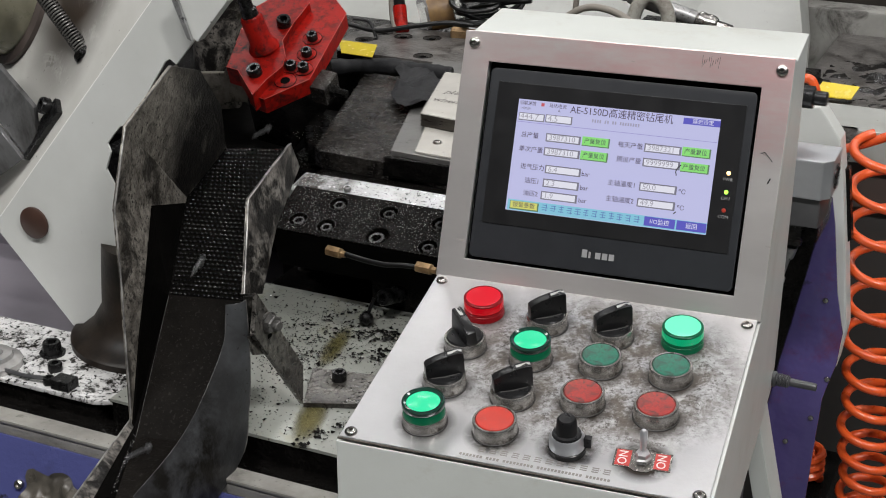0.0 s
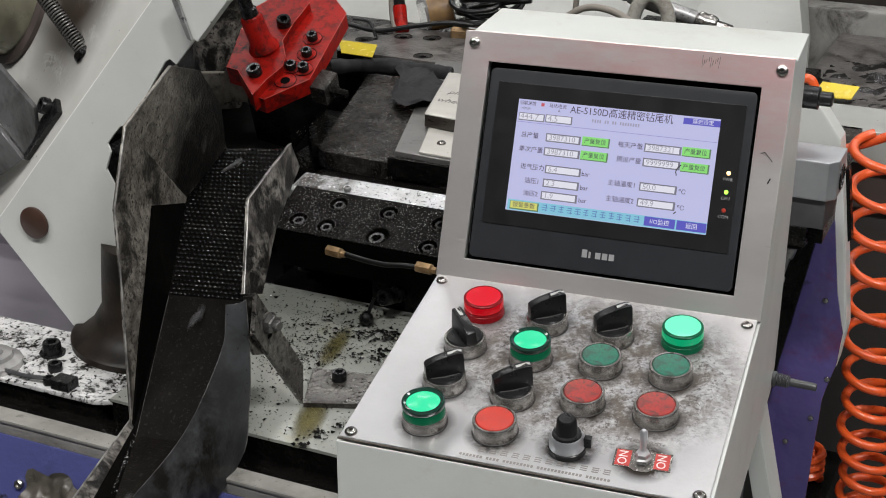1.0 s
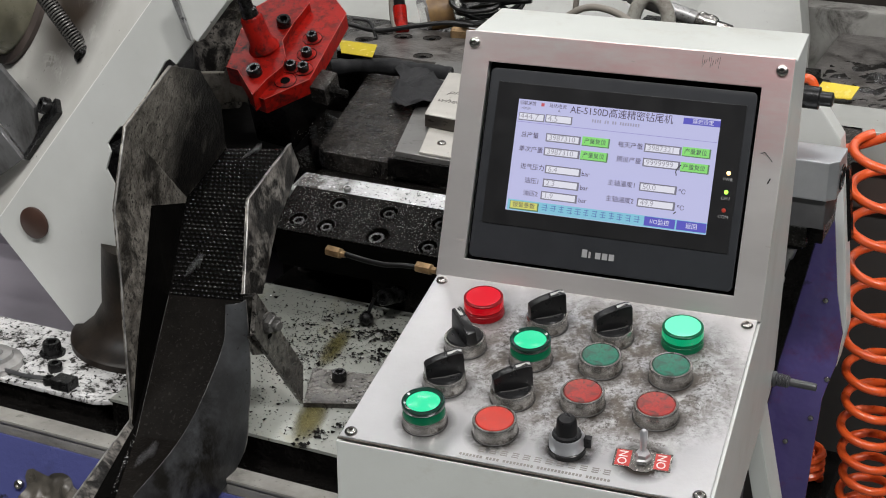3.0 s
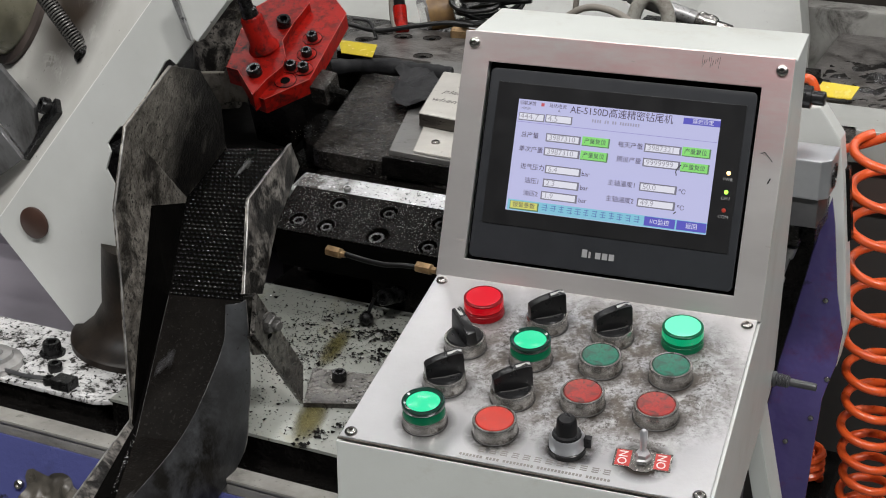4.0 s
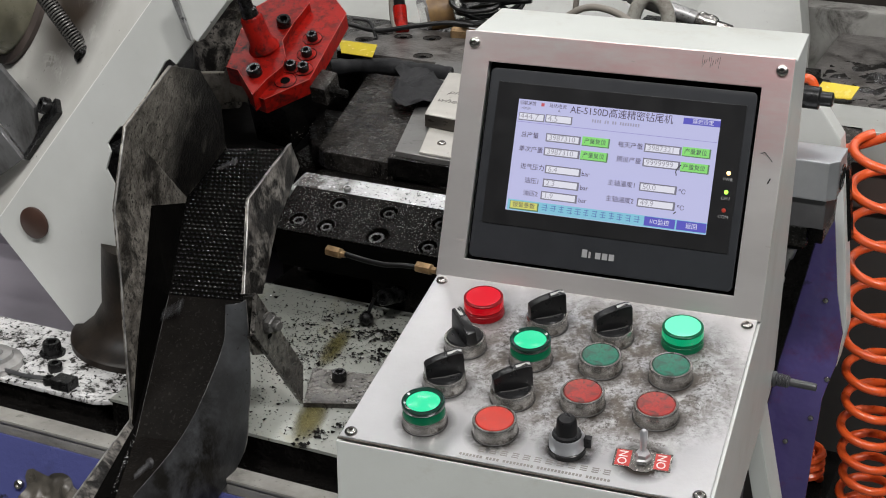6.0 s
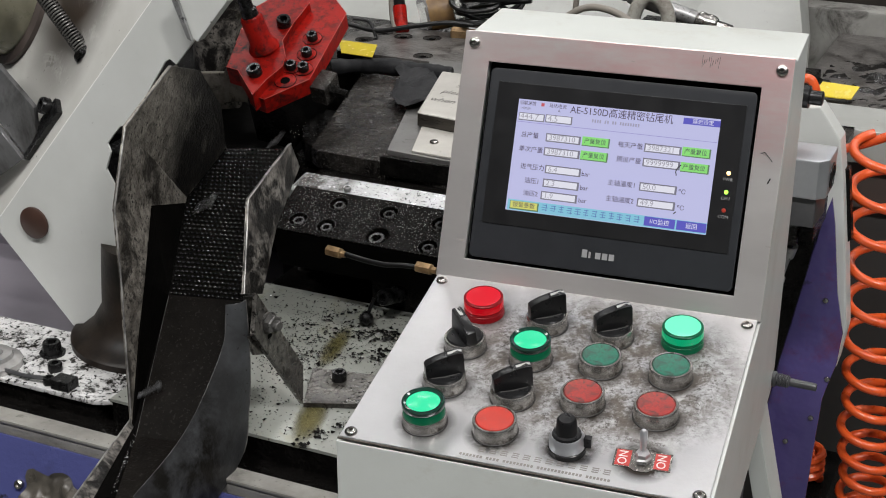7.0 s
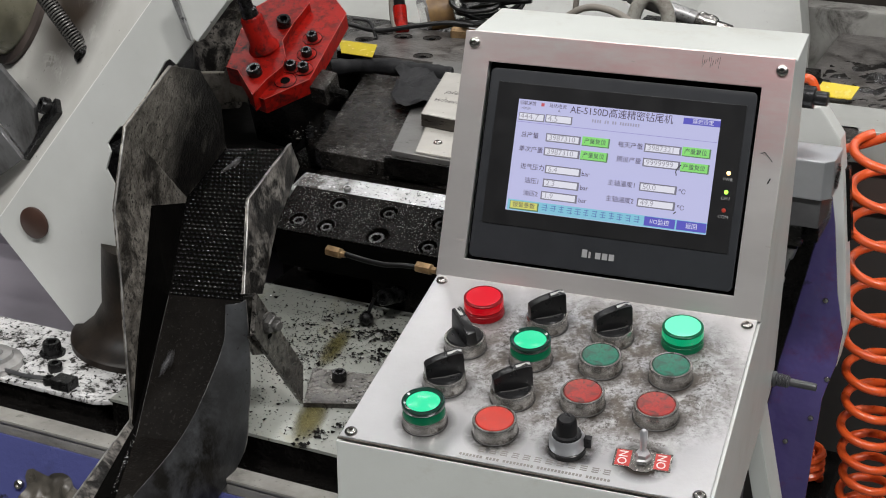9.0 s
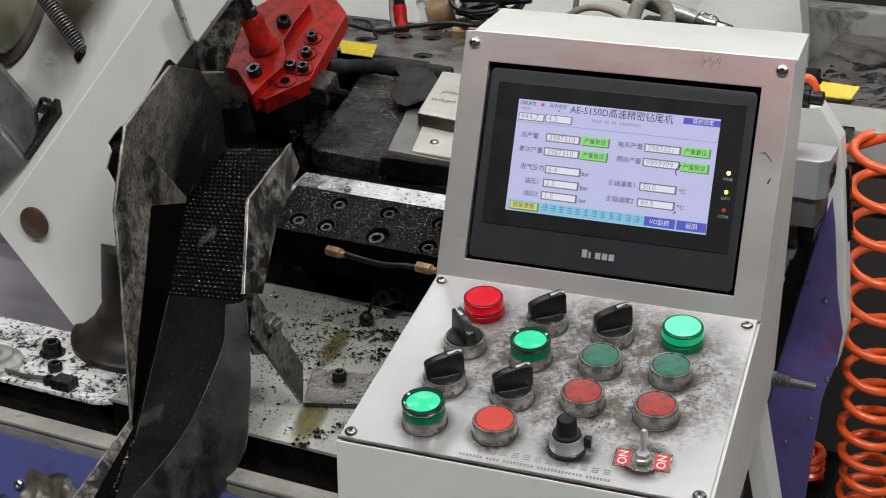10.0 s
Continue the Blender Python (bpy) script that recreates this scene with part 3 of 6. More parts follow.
def console():
    c = thing("control_console", CONSOLE, "off-white sheet-steel control console with stainless panels on a post", "console")
    prof = [(-0.0240, -0.0900), (0.0480, 0.0870), (0.1300, 0.0880), (0.1310, -0.2220), (-0.2345, -0.2220), (-0.2345, -0.1225), (-0.0346, -0.0880)]
    part("casing", prism(prof, -0.1255, 0.1255, "x", 0.0010), CASE_PAINT, c, "off-white painted steel casing")
    part("screen_rim", frame_plate(-0.1255, 0.1255, -0.0932, 0.0995, -0.1055, 0.1055, -0.0785, 0.0780, 0.0130, 0.0010), CASE_PAINT, c, "off-white casing rim round the screen", m=UPPER @ pose(0, 0, -0.0131))
    # pink reflection comes from the panel's colour
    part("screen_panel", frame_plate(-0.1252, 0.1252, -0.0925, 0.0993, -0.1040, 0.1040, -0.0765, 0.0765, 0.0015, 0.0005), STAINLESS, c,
         "brushed stainless screen surround with a painted pink reflection", m=UPPER)
    part("button_panel", box(-0.1235, 0.1235, -0.2020, -0.0015, 0.0, 0.0016, 0.0006), PANEL_STEEL, c, "oil-stained stainless button panel", m=LOWER)
    part("panel_seam", box(-0.1245, 0.1245, -0.2030, -0.2019, -0.0004, 0.0008, 0.0002), SEAM, c, "dark grimy seam along the panel's front edge", m=LOWER)
    part("gap_seal", frame_plate(-0.1050, 0.1050, -0.0780, 0.0775, -0.0900, 0.0900, -0.0600, 0.0600, 0.0010, 0.0), RECESS, c, "black gap round the touch panel", m=UPPER @ pose(0, 0, -0.0112))
    for x in (-0.117, 0.117):
        dome_screw(UPPER @ pose(x, 0.0899, 0.0015), c)
        dome_screw(LOWER @ pose(x, -0.0100, 0.0016), c)
        dome_screw(LOWER @ pose(x, -0.1964, 0.0016), c)
    up = 0.0016
    L = LOWER
    pilot_lamp(c, COLS[0], ROWS[0], RED_LENS, RED_TOP, RED_SKIRT, "red")
    pilot_lamp(c, COLS[3], ROWS[0], GREEN_LENS, GREEN_TOP, GREEN_SKIRT, "green")
    selector(c, COLS[1], ROWS[0] - 0.004, -56)
    selector(c, COLS[2], ROWS[0] - 0.007, -56)
    selector(c, COLS[0], ROWS[1], 42)
    selector(c, COLS[0], ROWS[2] - 0.002, -58)
    selector(c, COLS[1], ROWS[2] - 0.004, -58)
    lit_button(c, COLS[1], ROWS[1] - 0.002)
    lit_button(c, COLS[0], ROWS[3])
    push_button(c, COLS[2], ROWS[1] + 0.002, CAP_GREEN)
    push_button(c, COLS[3], ROWS[1] + 0.003, CAP_GREEN)
    push_button(c, COLS[2] - 0.002, ROWS[2] + 0.003, CAP_RED, lab="chrome push button with a dirty red cap")
    push_button(c, COLS[3] - 0.001, ROWS[2] + 0.002, CAP_RED, lab="chrome push button with a dirty red cap")
    push_button(c, COLS[1] - 0.001, ROWS[3] + 0.003, CAP_RED_CLEAN, lab="chrome push button with a clean red cap")
    # speed potentiometer with a locking collar
    k = part("speed_knob", lathe([(0.0125, 0.0016), (0.0125, 0.0052), (0.0118, 0.0058)], 36), BLACK_PLASTIC, c, "black and silver speed potentiometer knob", True, LOWER @ pose(COLS[2], -0.1755, 0))
    part("collar", lathe([(0.0118, 0.0056), (0.0118, 0.0120), (0.0100, 0.0150), (0.0085, 0.0152)], 36), ALU, k, "silver locking collar", True)
    part("cap", lathe([(0.0100, 0.0145), (0.0092, 0.0165), (0.0074, 0.0172), (0.0064, 0.0270), (0.0052, 0.0282), (0, 0.0284)], 24), BLACK_PLASTIC, k, smooth=True)
    part("lock_lever", box(0.0115, 0.0165, -0.002, 0.0025, 0.0075, 0.0150, 0.0008), BLACK_PLASTIC, k)
    # toggle switch with a red plate
    t = part("toggle_switch", lathe([(0.0062, 0.0024), (0.0062, 0.0050), (0.0050, 0.0058), (0.0046, 0.0085), (0.0030, 0.0090), (0, 0.0090)], 6), STEEL, c, "metal toggle switch on a red plate", m=LOWER @ pose(COLS[3], -0.1730, 0, 0, 0, 4))
    part("lever", lathe([(0.0017, 0.0085), (0.0027, 0.0215), (0.0026, 0.0235), (0.0014, 0.0250), (0, 0.0252)], 18), ALU, t, smooth=True, m=pose(0, 0.0008, 0, -4))
    part("indicator_plate", prism([(-0.0185, -0.0085), (-0.008, -0.0085), (-0.004, -0.0115), (0.004, -0.0115), (0.008, -0.0085), (0.0185, -0.0085), (0.0185, 0.0085), (0.008, 0.0085), (0.004, 0.0100), (-0.004, 0.0100), (-0.008, 0.0085), (-0.0185, 0.0085)],
                              0.0017, 0.0022, "z"), CHROME, t, "thin steel indicator plate")
    for sx in (-1, 1):
        part("red_field", box(sx * 0.0125 - 0.0048, sx * 0.0125 + 0.0048, -0.0075, 0.0075, 0.00222, 0.00235, 0), RED_TAG, t, "red enamel field")
        lettering("on_mark", "ON", 0.0085, pose(sx * 0.0125, 0, 0.00242, 0, 0, 90), WHITE_MARK, t, centred=True)
    # engraved writing; the maker's line stays as plain bars
    lettering("up_mark", "UP", 0.0052, L @ pose(0.0935, -0.0650, up + 0.0001), DARK_MARK, c)
    lettering("down_mark", "DOWN", 0.0048, L @ pose(0.0885, -0.1080, up + 0.0001), DARK_MARK, c, squash=0.8)
    lettering("speed_mark", "SPEED ADJUST+", 0.0046, L @ pose(0.0600, -0.1556, up + 0.0001), DARK_MARK, c, squash=0.85)
    lettering("stop_mark", "STOP", 0.0042, L @ pose(0.0020, -0.0610, up + 0.0001), DARK_MARK, c, squash=0.8)
    lettering("auto_mark", "AUTO", 0.0040, L @ pose(-0.0560, -0.1140, up + 0.0001), DARK_MARK, c, squash=0.8)
    b1 = bmesh.new()
    for i in range(12):
        x = -0.029 + i * 0.0076
        for kx in range(3):
            box(x, x + 0.0046, -0.0021 + kx * 0.0019, -0.0011 + kx * 0.0019, 0, 0.0001, 0, b1)
    tagged(part("maker_line", b1, ENGRAVE, c, "engraved maker line as plain bars", m=L @ pose(0, -0.1905, up)), kind="stuff")
    b2 = bmesh.new()
    x = -0.040
    for wl in (7, 4, 9, 13, 7):
        for q in range(wl):
            box(x, x + 0.0016, -0.0012, 0.0012, 0, 0.0001, 0, b2)
            x += 0.00232
        x += 0.0021
    tagged(part("maker_line", b2, ENGRAVE, c, "engraved maker line as plain bars", m=L @ pose(0, -0.1975, up)), kind="stuff")
    # pen marks on the surround
    part("pen_mark", tube([Vector(q) for q in ((0.1095, 0.029, 0.0017), (0.1125, 0.030, 0.0017), (0.1165, 0.026, 0.0017), (0.1185, 0.0235, 0.0017))], 0.0003, 5), INK, c, m=UPPER)
    part("pen_mark", tube([Vector(q) for q in ((0.1188, 0.0115, 0.0017), (0.1172, 0.0075, 0.0017))], 0.0005, 5), INK, c, m=UPPER)
    for k in range(9):
        x = 0.0590 + 0.0016 * k
        part("scuff", tube([Vector((x, 0.0958 - 0.0010 * ((k * 3) % 4), 0.00155)), Vector((x - 0.0004 * (k % 3), 0.0872 + 0.0015 * ((k * 5) % 4), 0.00155))], 0.00016 + 0.00006 * (k % 2), 4), SCUFF, c, "greasy rubbed scuff", m=UPPER)
    # lever out of the side
    lv = part("side_lever", lathe([(0.0085, 0), (0.0085, 0.004), (0.0065, 0.005), (0.0062, 0.018), (0.0045, 0.019), (0.0042, 0.046), (0.0038, 0.047), (0, 0.047)], 20),
              STEEL_DULL, c, "short threaded steel lever", True, pose(0.1255, 0.118, -0.2110, 0, 90, -6) @ Matrix.Scale(0.8, 4))
    for i in range(5):
        part("thread_ring", lathe([(0.0064, 0.006 + i * 0.0024), (0.0074, 0.0068 + i * 0.0024), (0.0064, 0.0076 + i * 0.0024)], 18), STEEL_DULL, lv, smooth=True)
    leg = [(0.1040, -0.2225), (0.1195, -0.2225), (0.1225, -0.2390), (0.3300, -1.1440), (0.3140, -1.1440), (0.1085, -0.2470)]
    for sx in (1, -1):
        part("leg", prism([(sx * x, z) for x, z in leg], 0.080, 0.128, "y", 0.001), CASE_PAINT, c, "off-white splayed steel leg")
    part("foot_plate", box(-0.345, 0.345, 0.03, 0.18, -1.150, -1.1445, 0.001), CASE_PAINT, c, "flat steel foot plate")
    return c


def rounded(x0, x1, y0, y1, r, seg=5):
    """A rectangle's outline with round corners."""
    out = []
    for cx, cy, a0 in ((x1 - r, y0 + r, -90), (x1 - r, y1 - r, 0), (x0 + r, y1 - r, 90), (x0 + r, y0 + r, 180)):
        for k in range(seg + 1):
            a = radians(a0 + 90 * k / seg)
            out.append((cx + r * math.cos(a), cy + r * math.sin(a)))
    return out


def touch_panel():
    h = thing("touch_panel", CONSOLE @ UPPER, "dark grey touch panel with a lit lavender data screen", "display")
    part("housing", prism(rounded(-0.1013, 0.1018, -0.0742, 0.0726, 0.0040), -0.0100, 0.0000, "z", 0.0012), BEZEL, h, smooth=True)
    part("glass_border", prism([(-0.0940, -0.0470), (0.0955, -0.0470), (0.0955, 0.0625), (-0.0940, 0.0625)], 0.0, 0.0006, "z", 0.0003), GLASS_BLACK, h, "black glass border")
    s = part("screen", box(-0.0763, 0.0779, -0.0350, 0.0505, 0.0006, 0.0010, 0), LCD, h, "lit lavender screen")

    def px(x, y):
        return -0.0770 + 0.1542 * x / 800.0, 0.0505 - 0.0855 * y / 480.0

    def field(nm, x0, y0, x1, y1, mat, z=0.00105):
        a, b = px(x0, y1), px(x1, y0)
        part(nm, box(a[0], b[0], a[1], b[1], z - 0.00004, z, 0), mat, s)

    def words(t, x, y, size, mat=LCD_DARK, centred=False, squash=1.0, z=0.00112):
        q = px(x, y)
        lettering("screen_text", t, size * 0.000193, pose(q[0], q[1], z), mat, s, centred=centred, squash=squash)

    words("当前速度", 8, 16, 17.5)
    words("r/min", 18, 37, 17)
    field("status_dot", 97, 9, 110, 23, LCD_RED)
    words("马达电流", 129, 17, 18)
    words("A", 167, 36, 15)
    field("value_box", 12, 57, 117, 90, LCD_SHADE)
    field("value_box", 14, 60, 112, 86, LCD_WHITE, 0.00109)
    words("444.7", 17, 73, 30, LCD_GREY, squash=1.15)
    field("value_box", 121, 55, 229, 89, LCD_SHADE)
    field("value_box", 124, 58, 224, 85, LCD_WHITE, 0.00109)
    words("4.5", 130, 72, 30, LCD_GREY, squash=1.15)
    words("AE-5150D高速精密钻尾机", 216, 25, 38, squash=0.955)
    for i in range(19):
        if i not in (4, 7, 10):
            field("date_bar", 308 + i * 10.1, 55, 314 + i * 10.1, 68, LCD_FAINT)
    field("soft_key", 663, 8, 804, 34, LCD_BLUE)
    words("延迟设定", 698, 21, 20.5, LCD_WHITE)
    field("rule_line", 6, 96, 803, 98, LCD_RULE)

    def value(label, lx, ly, bx0, bx1, val, unit="", ux=0):
        words(label, lx, ly, 25, squash=0.99)
        field("value_box", bx0, ly - 18, bx1, ly + 18, LCD_SHADE)
        field("value_box", bx0 + 5, ly - 13, bx1 - 8, ly + 13, LCD_WHITE, 0.00109)
        words(val, bx0 + 12, ly, 29, LCD_GREY, squash=1.06)
        if unit:
            words(unit, ux, ly + 3, 25)

    value("总产量", 29, 152, 132, 273, "3987310")
    value("单次产量", 28, 212, 131, 276, "3987310")
    value("进气压力", 43, 287, 145, 290, "6.4", "bar", 293)
    value("油压1", 67, 346, 143, 289, "2.3", "bar", 294)
    value("油压2", 67, 400, 141, 288, "1.9", "bar", 294)
    value("每天产量", 422, 149, 526, 670, "3987321")
    value("预设产量", 422, 210, 527, 672, "9999999")
    value("主轴温度1", 401, 313, 526, 672, "50.0", "℃", 678)
    value("主轴温度2", 401, 380, 525, 673, "49.9", "℃", 680)
    for x, y in ((279, 150), (279, 210), (673, 147), (674, 211)):
        field("soft_key", x, y - 19, x + 110, y + 21, LCD_KEY_SHADE)
        field("soft_key", x, y - 19, x + 104, y + 17, LCD_GREEN, 0.00109)
        words("产量复位", x + 52, y, 22, LCD_DARK, centred=True)
    field("maker_band", 10, 432, 803, 478, LCD_CYAN, 0.00104)
    field("soft_key", 20, 438, 138, 474, LCD_KEY_SHADE)
    field("soft_key", 22, 439, 132, 469, LCD_YELLOW, 0.00109)
    words("报警参数", 77, 454, 23, centred=True)
    rnd = random.Random(2)
    for i in range(12):                                 # the maker's name as plain bars
        x = 150 + i * 33.6
        for kx in range(3):
            field("maker_bar", x + rnd.uniform(0, 5), 440 + kx * 10, x + 26 - rnd.uniform(0, 5), 443 + kx * 10, LCD_NAME, 0.00108)
        xs = x + rnd.choice((5, 12, 18))
        field("maker_bar", xs, 438, xs + 3, 466, LCD_NAME, 0.00109)
    field("soft_key", 562, 434, 682, 473, LCD_BLUE)
    words("I/O监控", 622, 454, 23, LCD_WHITE, centred=True)
    field("soft_key", 688, 434, 802, 473, LCD_BLUE)
    words("返回", 745, 454, 23, LCD_WHITE, centred=True)
    for nm, y, mat in (("PWR", 0.0120, LED_AMBER), ("CPU", -0.0020, LED_GREEN), ("COM", -0.0155, LED_RED)):
        part("status_light", lathe([(0.0016, 0.0006), (0.0014, 0.0012), (0, 0.0015)], 14), mat, h, smooth=True, m=pose(0.0885, y, 0))
        lettering("light_mark", nm, 0.0034, pose(0.0885, y - 0.0048, 0.0007), PALE_MARK, h, centred=True)
    # the maker's mark on the bezel as plain bars
    bm = bmesh.new()
    for i in range(5):
        x = -0.0125 + i * 0.0052
        box(x, x + (0.0016 if i == 1 else 0.0040), -0.0030, 0.0030 if i == 0 else 0.0018, 0, 0.0001, 0, bm)
    part("pen_mark", tube([Vector(q) for q in ((0.0540, -0.0208, 0.0013), (0.0524, -0.0225, 0.0013))], 0.0004, 5), INK, s)
    part("maker_mark", bm, PALE_MARK, h, "pale maker mark as plain bars", m=pose(0, -0.0605, 0.0002))
    part("pen_mark", tube([Vector(q) for q in ((0.0532, 0.0140, 0.0013), (0.0508, 0.0112, 0.0013), (0.0500, 0.0085, 0.0013), (0.0508, 0.0058, 0.0013))], 0.0004, 5), INK, s)


console()
touch_panel()


# ---------------------------------------------------------------- machine bed
def machine_bed():
    b = thing("machine_bed", pose(-0.25, 0.3, 0), "oily machine bed with a white chip tray and blue front panel", "machine")
    o = (0.25, -0.3, 0)

    def pbox(nm, x0, x1, y0, y1, z0, z1, mat, lab="", w=0.002):
        return part(nm, box(x0 + 0.25, x1 + 0.25, y0 - 0.3, y1 - 0.3, z0, z1, w), mat, b, lab)

    pbox("body", -1.4, 0.0, -0.0605, 1.6, 0.06, 0.80, GREY_PAINT, "grey painted lower body")
    pbox("slide_bed", -0.50, 0.0, 0.345, 0.70, 0.8005, 0.971, OILY, "black oily slide bed")
    pbox("plinth", -1.35, -0.02, -0.06, 1.55, 0.0, 0.06, BLACK_PLASTIC)
    # tray ends early; the black base beyond stands in for the block's shade
    pbox("tray_floor", -0.44, 0.0, -0.062, 0.213, 0.885, 0.888, TRAY, "oily white chip tray with stains", 0.0)
    pbox("tray_base", -0.44, 0.0, -0.061, 0.30, 0.8005, 0.8845, OILY)
    pbox("gutter", -1.4, 0.0, -0.1125, -0.0615, 0.8005, 0.864, OILY, "black oily gutter", 0.0)
    pbox("front_rail", -1.4, 0.0, -0.1325, -0.1130, 0.884, 0.888, RAIL, "scuffed grey front rail", 0.002)
    pbox("rail_web", -1.4, 0.0, -0.1315, -0.1130, 0.80, 0.8835, RAIL, "scuffed grey rail web")
    fp = part("front_panel", sheet([(-1.15, -0.434, 0.876), (0.25, -0.434, 0.876), (0.25, -0.587, 0.60), (-1.15, -0.587, 0.60)], 0.006, 0.001), BLUE_PAINT, b, "sloping blue front panel")
    pbox("rear_bed", -1.4, -0.56, 0.46, 1.6, 0.8005, 0.83, OILY)
    part("panel_screw", lathe([(0.0044, -0.004), (0.0044, 0.0004), (0.0038, 0.0014), (0.0026, 0.0020), (0.0018, 0.0018), (0.0016, 0.0004), (0, 0.0004)], 20), CHROME, b, smooth=True, m=Matrix.Translation((-0.2190, -0.4600, 0.8464)) @ pose(0, 0, 0, 61))
    pbox("apron", -1.4, 0.0, -0.30, -0.13, 0.06, 0.598, BLUE_PAINT)
    for cx, cy, ang, ln, wd in ((-0.3030, 0.1130, 101, 0.048, 0.0115), (-0.2570, -0.0170, 106, 0.047, 0.0150)):
        bm = bmesh.new()
        top = bm.verts.new((0, 0, 0.0003))
        ring = [bm.verts.new((ln * math.cos(math.tau * k / 36), wd * math.sin(math.tau * k / 36), 0)) for k in range(36)]
        for k in range(36):
            bm.faces.new((ring[k], ring[(k + 1) % 36], top))
        bm.faces.new(ring[::-1])
        part("oil_streak", bm, oil_film(ln, wd), b, "yellow-brown oil streak", True, pose(cx + 0.25, cy - 0.3, 0.8882, 0, 0, ang))
    return b


def oil_film(ln, wd):
    """Yellow-brown oil that thins out towards the rim of its pool."""
    m = surface("yellow_brown_oil", (0.125, 0.110, 0.038), (0.170, 0.150, 0.066), 0.10, 0, 40, rough_var=0.04, bump=0.1, bump_scale=60)
    n, l = m.node_tree.nodes, m.node_tree.links
    co, mp, gr, rm = n.new("ShaderNodeTexCoord"), n.new("ShaderNodeMapping"), n.new("ShaderNodeTexGradient"), n.new("ShaderNodeMapRange")
    mp.vector_type = "TEXTURE"
    mp.inputs["Scale"].default_value = (ln, wd, 1)
    gr.gradient_type = "SPHERICAL"
    rm.inputs["From Max"].default_value = 0.75
    rm.inputs["To Max"].default_value = 0.72
    l.new(co.outputs["Object"], mp.inputs["Vector"])
    l.new(mp.outputs[0], gr.inputs["Vector"])
    l.new(gr.outputs["Fac"], rm.inputs["Value"])
    l.new(rm.outputs[0], n["Principled BSDF"].inputs["Alpha"])
    return m


def chips():
    rnd = random.Random(11)
    bm = bmesh.new()
    for i in range(7500):
        x, y = rnd.uniform(-0.43, -0.14), rnd.uniform(-0.058, 0.205)
        dens = 0.16 + 0.84 * math.exp(-((x + 0.325) ** 2 / 0.0022 + (y - 0.125) ** 2 / 0.007))
        if rnd.random() > dens:
            continue
        s = rnd.uniform(0.0004, 0.0015) * (1.9 if rnd.random() < 0.12 else 1.0)
        a = rnd.uniform(0, 3.14)
        q = [bm.verts.new((x + s * math.cos(a + k * 2.1) * rnd.uniform(0.4, 1.6), y + s * math.sin(a + k * 2.1), 0.8885 + rnd.uniform(0, 0.0016))) for k in range(3)]
        top = bm.verts.new((x, y, 0.8885 + s * 0.8))
        for k in range(3):
            bm.faces.new((q[k], q[(k + 1) % 3], top))
        bm.faces.new(q)
    for cx, cy, n_, sp in ((-0.235, -0.040, 26, 0.007), (-0.252, 0.112, 60, 0.016), (-0.268, 0.150, 40, 0.012), (-0.228, -0.020, 12, 0.005), (-0.29, 0.145, 30, 0.012), (-0.262, 0.150, 70, 0.015), (-0.240, -0.062, 24, 0.006), (-0.318, 0.085, 40, 0.012)):
        for i in range(n_):
            x, y, s = rnd.gauss(cx, sp * 0.5), rnd.gauss(cy, sp * 0.5), rnd.uniform(0.0008, 0.0027)
            a = rnd.uniform(0, 6.28)
            q = [bm.verts.new((x + s * math.cos(a + k * 2.1) * rnd.uniform(0.5, 1.8), y + s * math.sin(a + k * 2.1), 0.8885 + rnd.uniform(0, 0.002))) for k in range(3)]
            top = bm.verts.new((x, y, 0.8885 + s * rnd.uniform(0.5, 1.4)))
            for k in range(3):
                bm.faces.new((q[k], q[(k + 1) % 3], top))
            bm.faces.new(q)
    for i in range(220):                                # bright turnings among them
        x, y, s = rnd.gauss(-0.312, 0.030), rnd.gauss(0.115, 0.045), rnd.uniform(0.0003, 0.0010)
        a = rnd.uniform(0, 6.28)
        q = [bm.verts.new((x + s * math.cos(a + k * 2.1) * 1.5, y + s * math.sin(a + k * 2.1), 0.8888 + rnd.uniform(0, 0.001))) for k in range(3)]
        bm.faces.new(q)
    tagged(part("metal_chips", bm, CHIPS), "black metal chips scattered over the oily tray", "chips", kind="stuff")


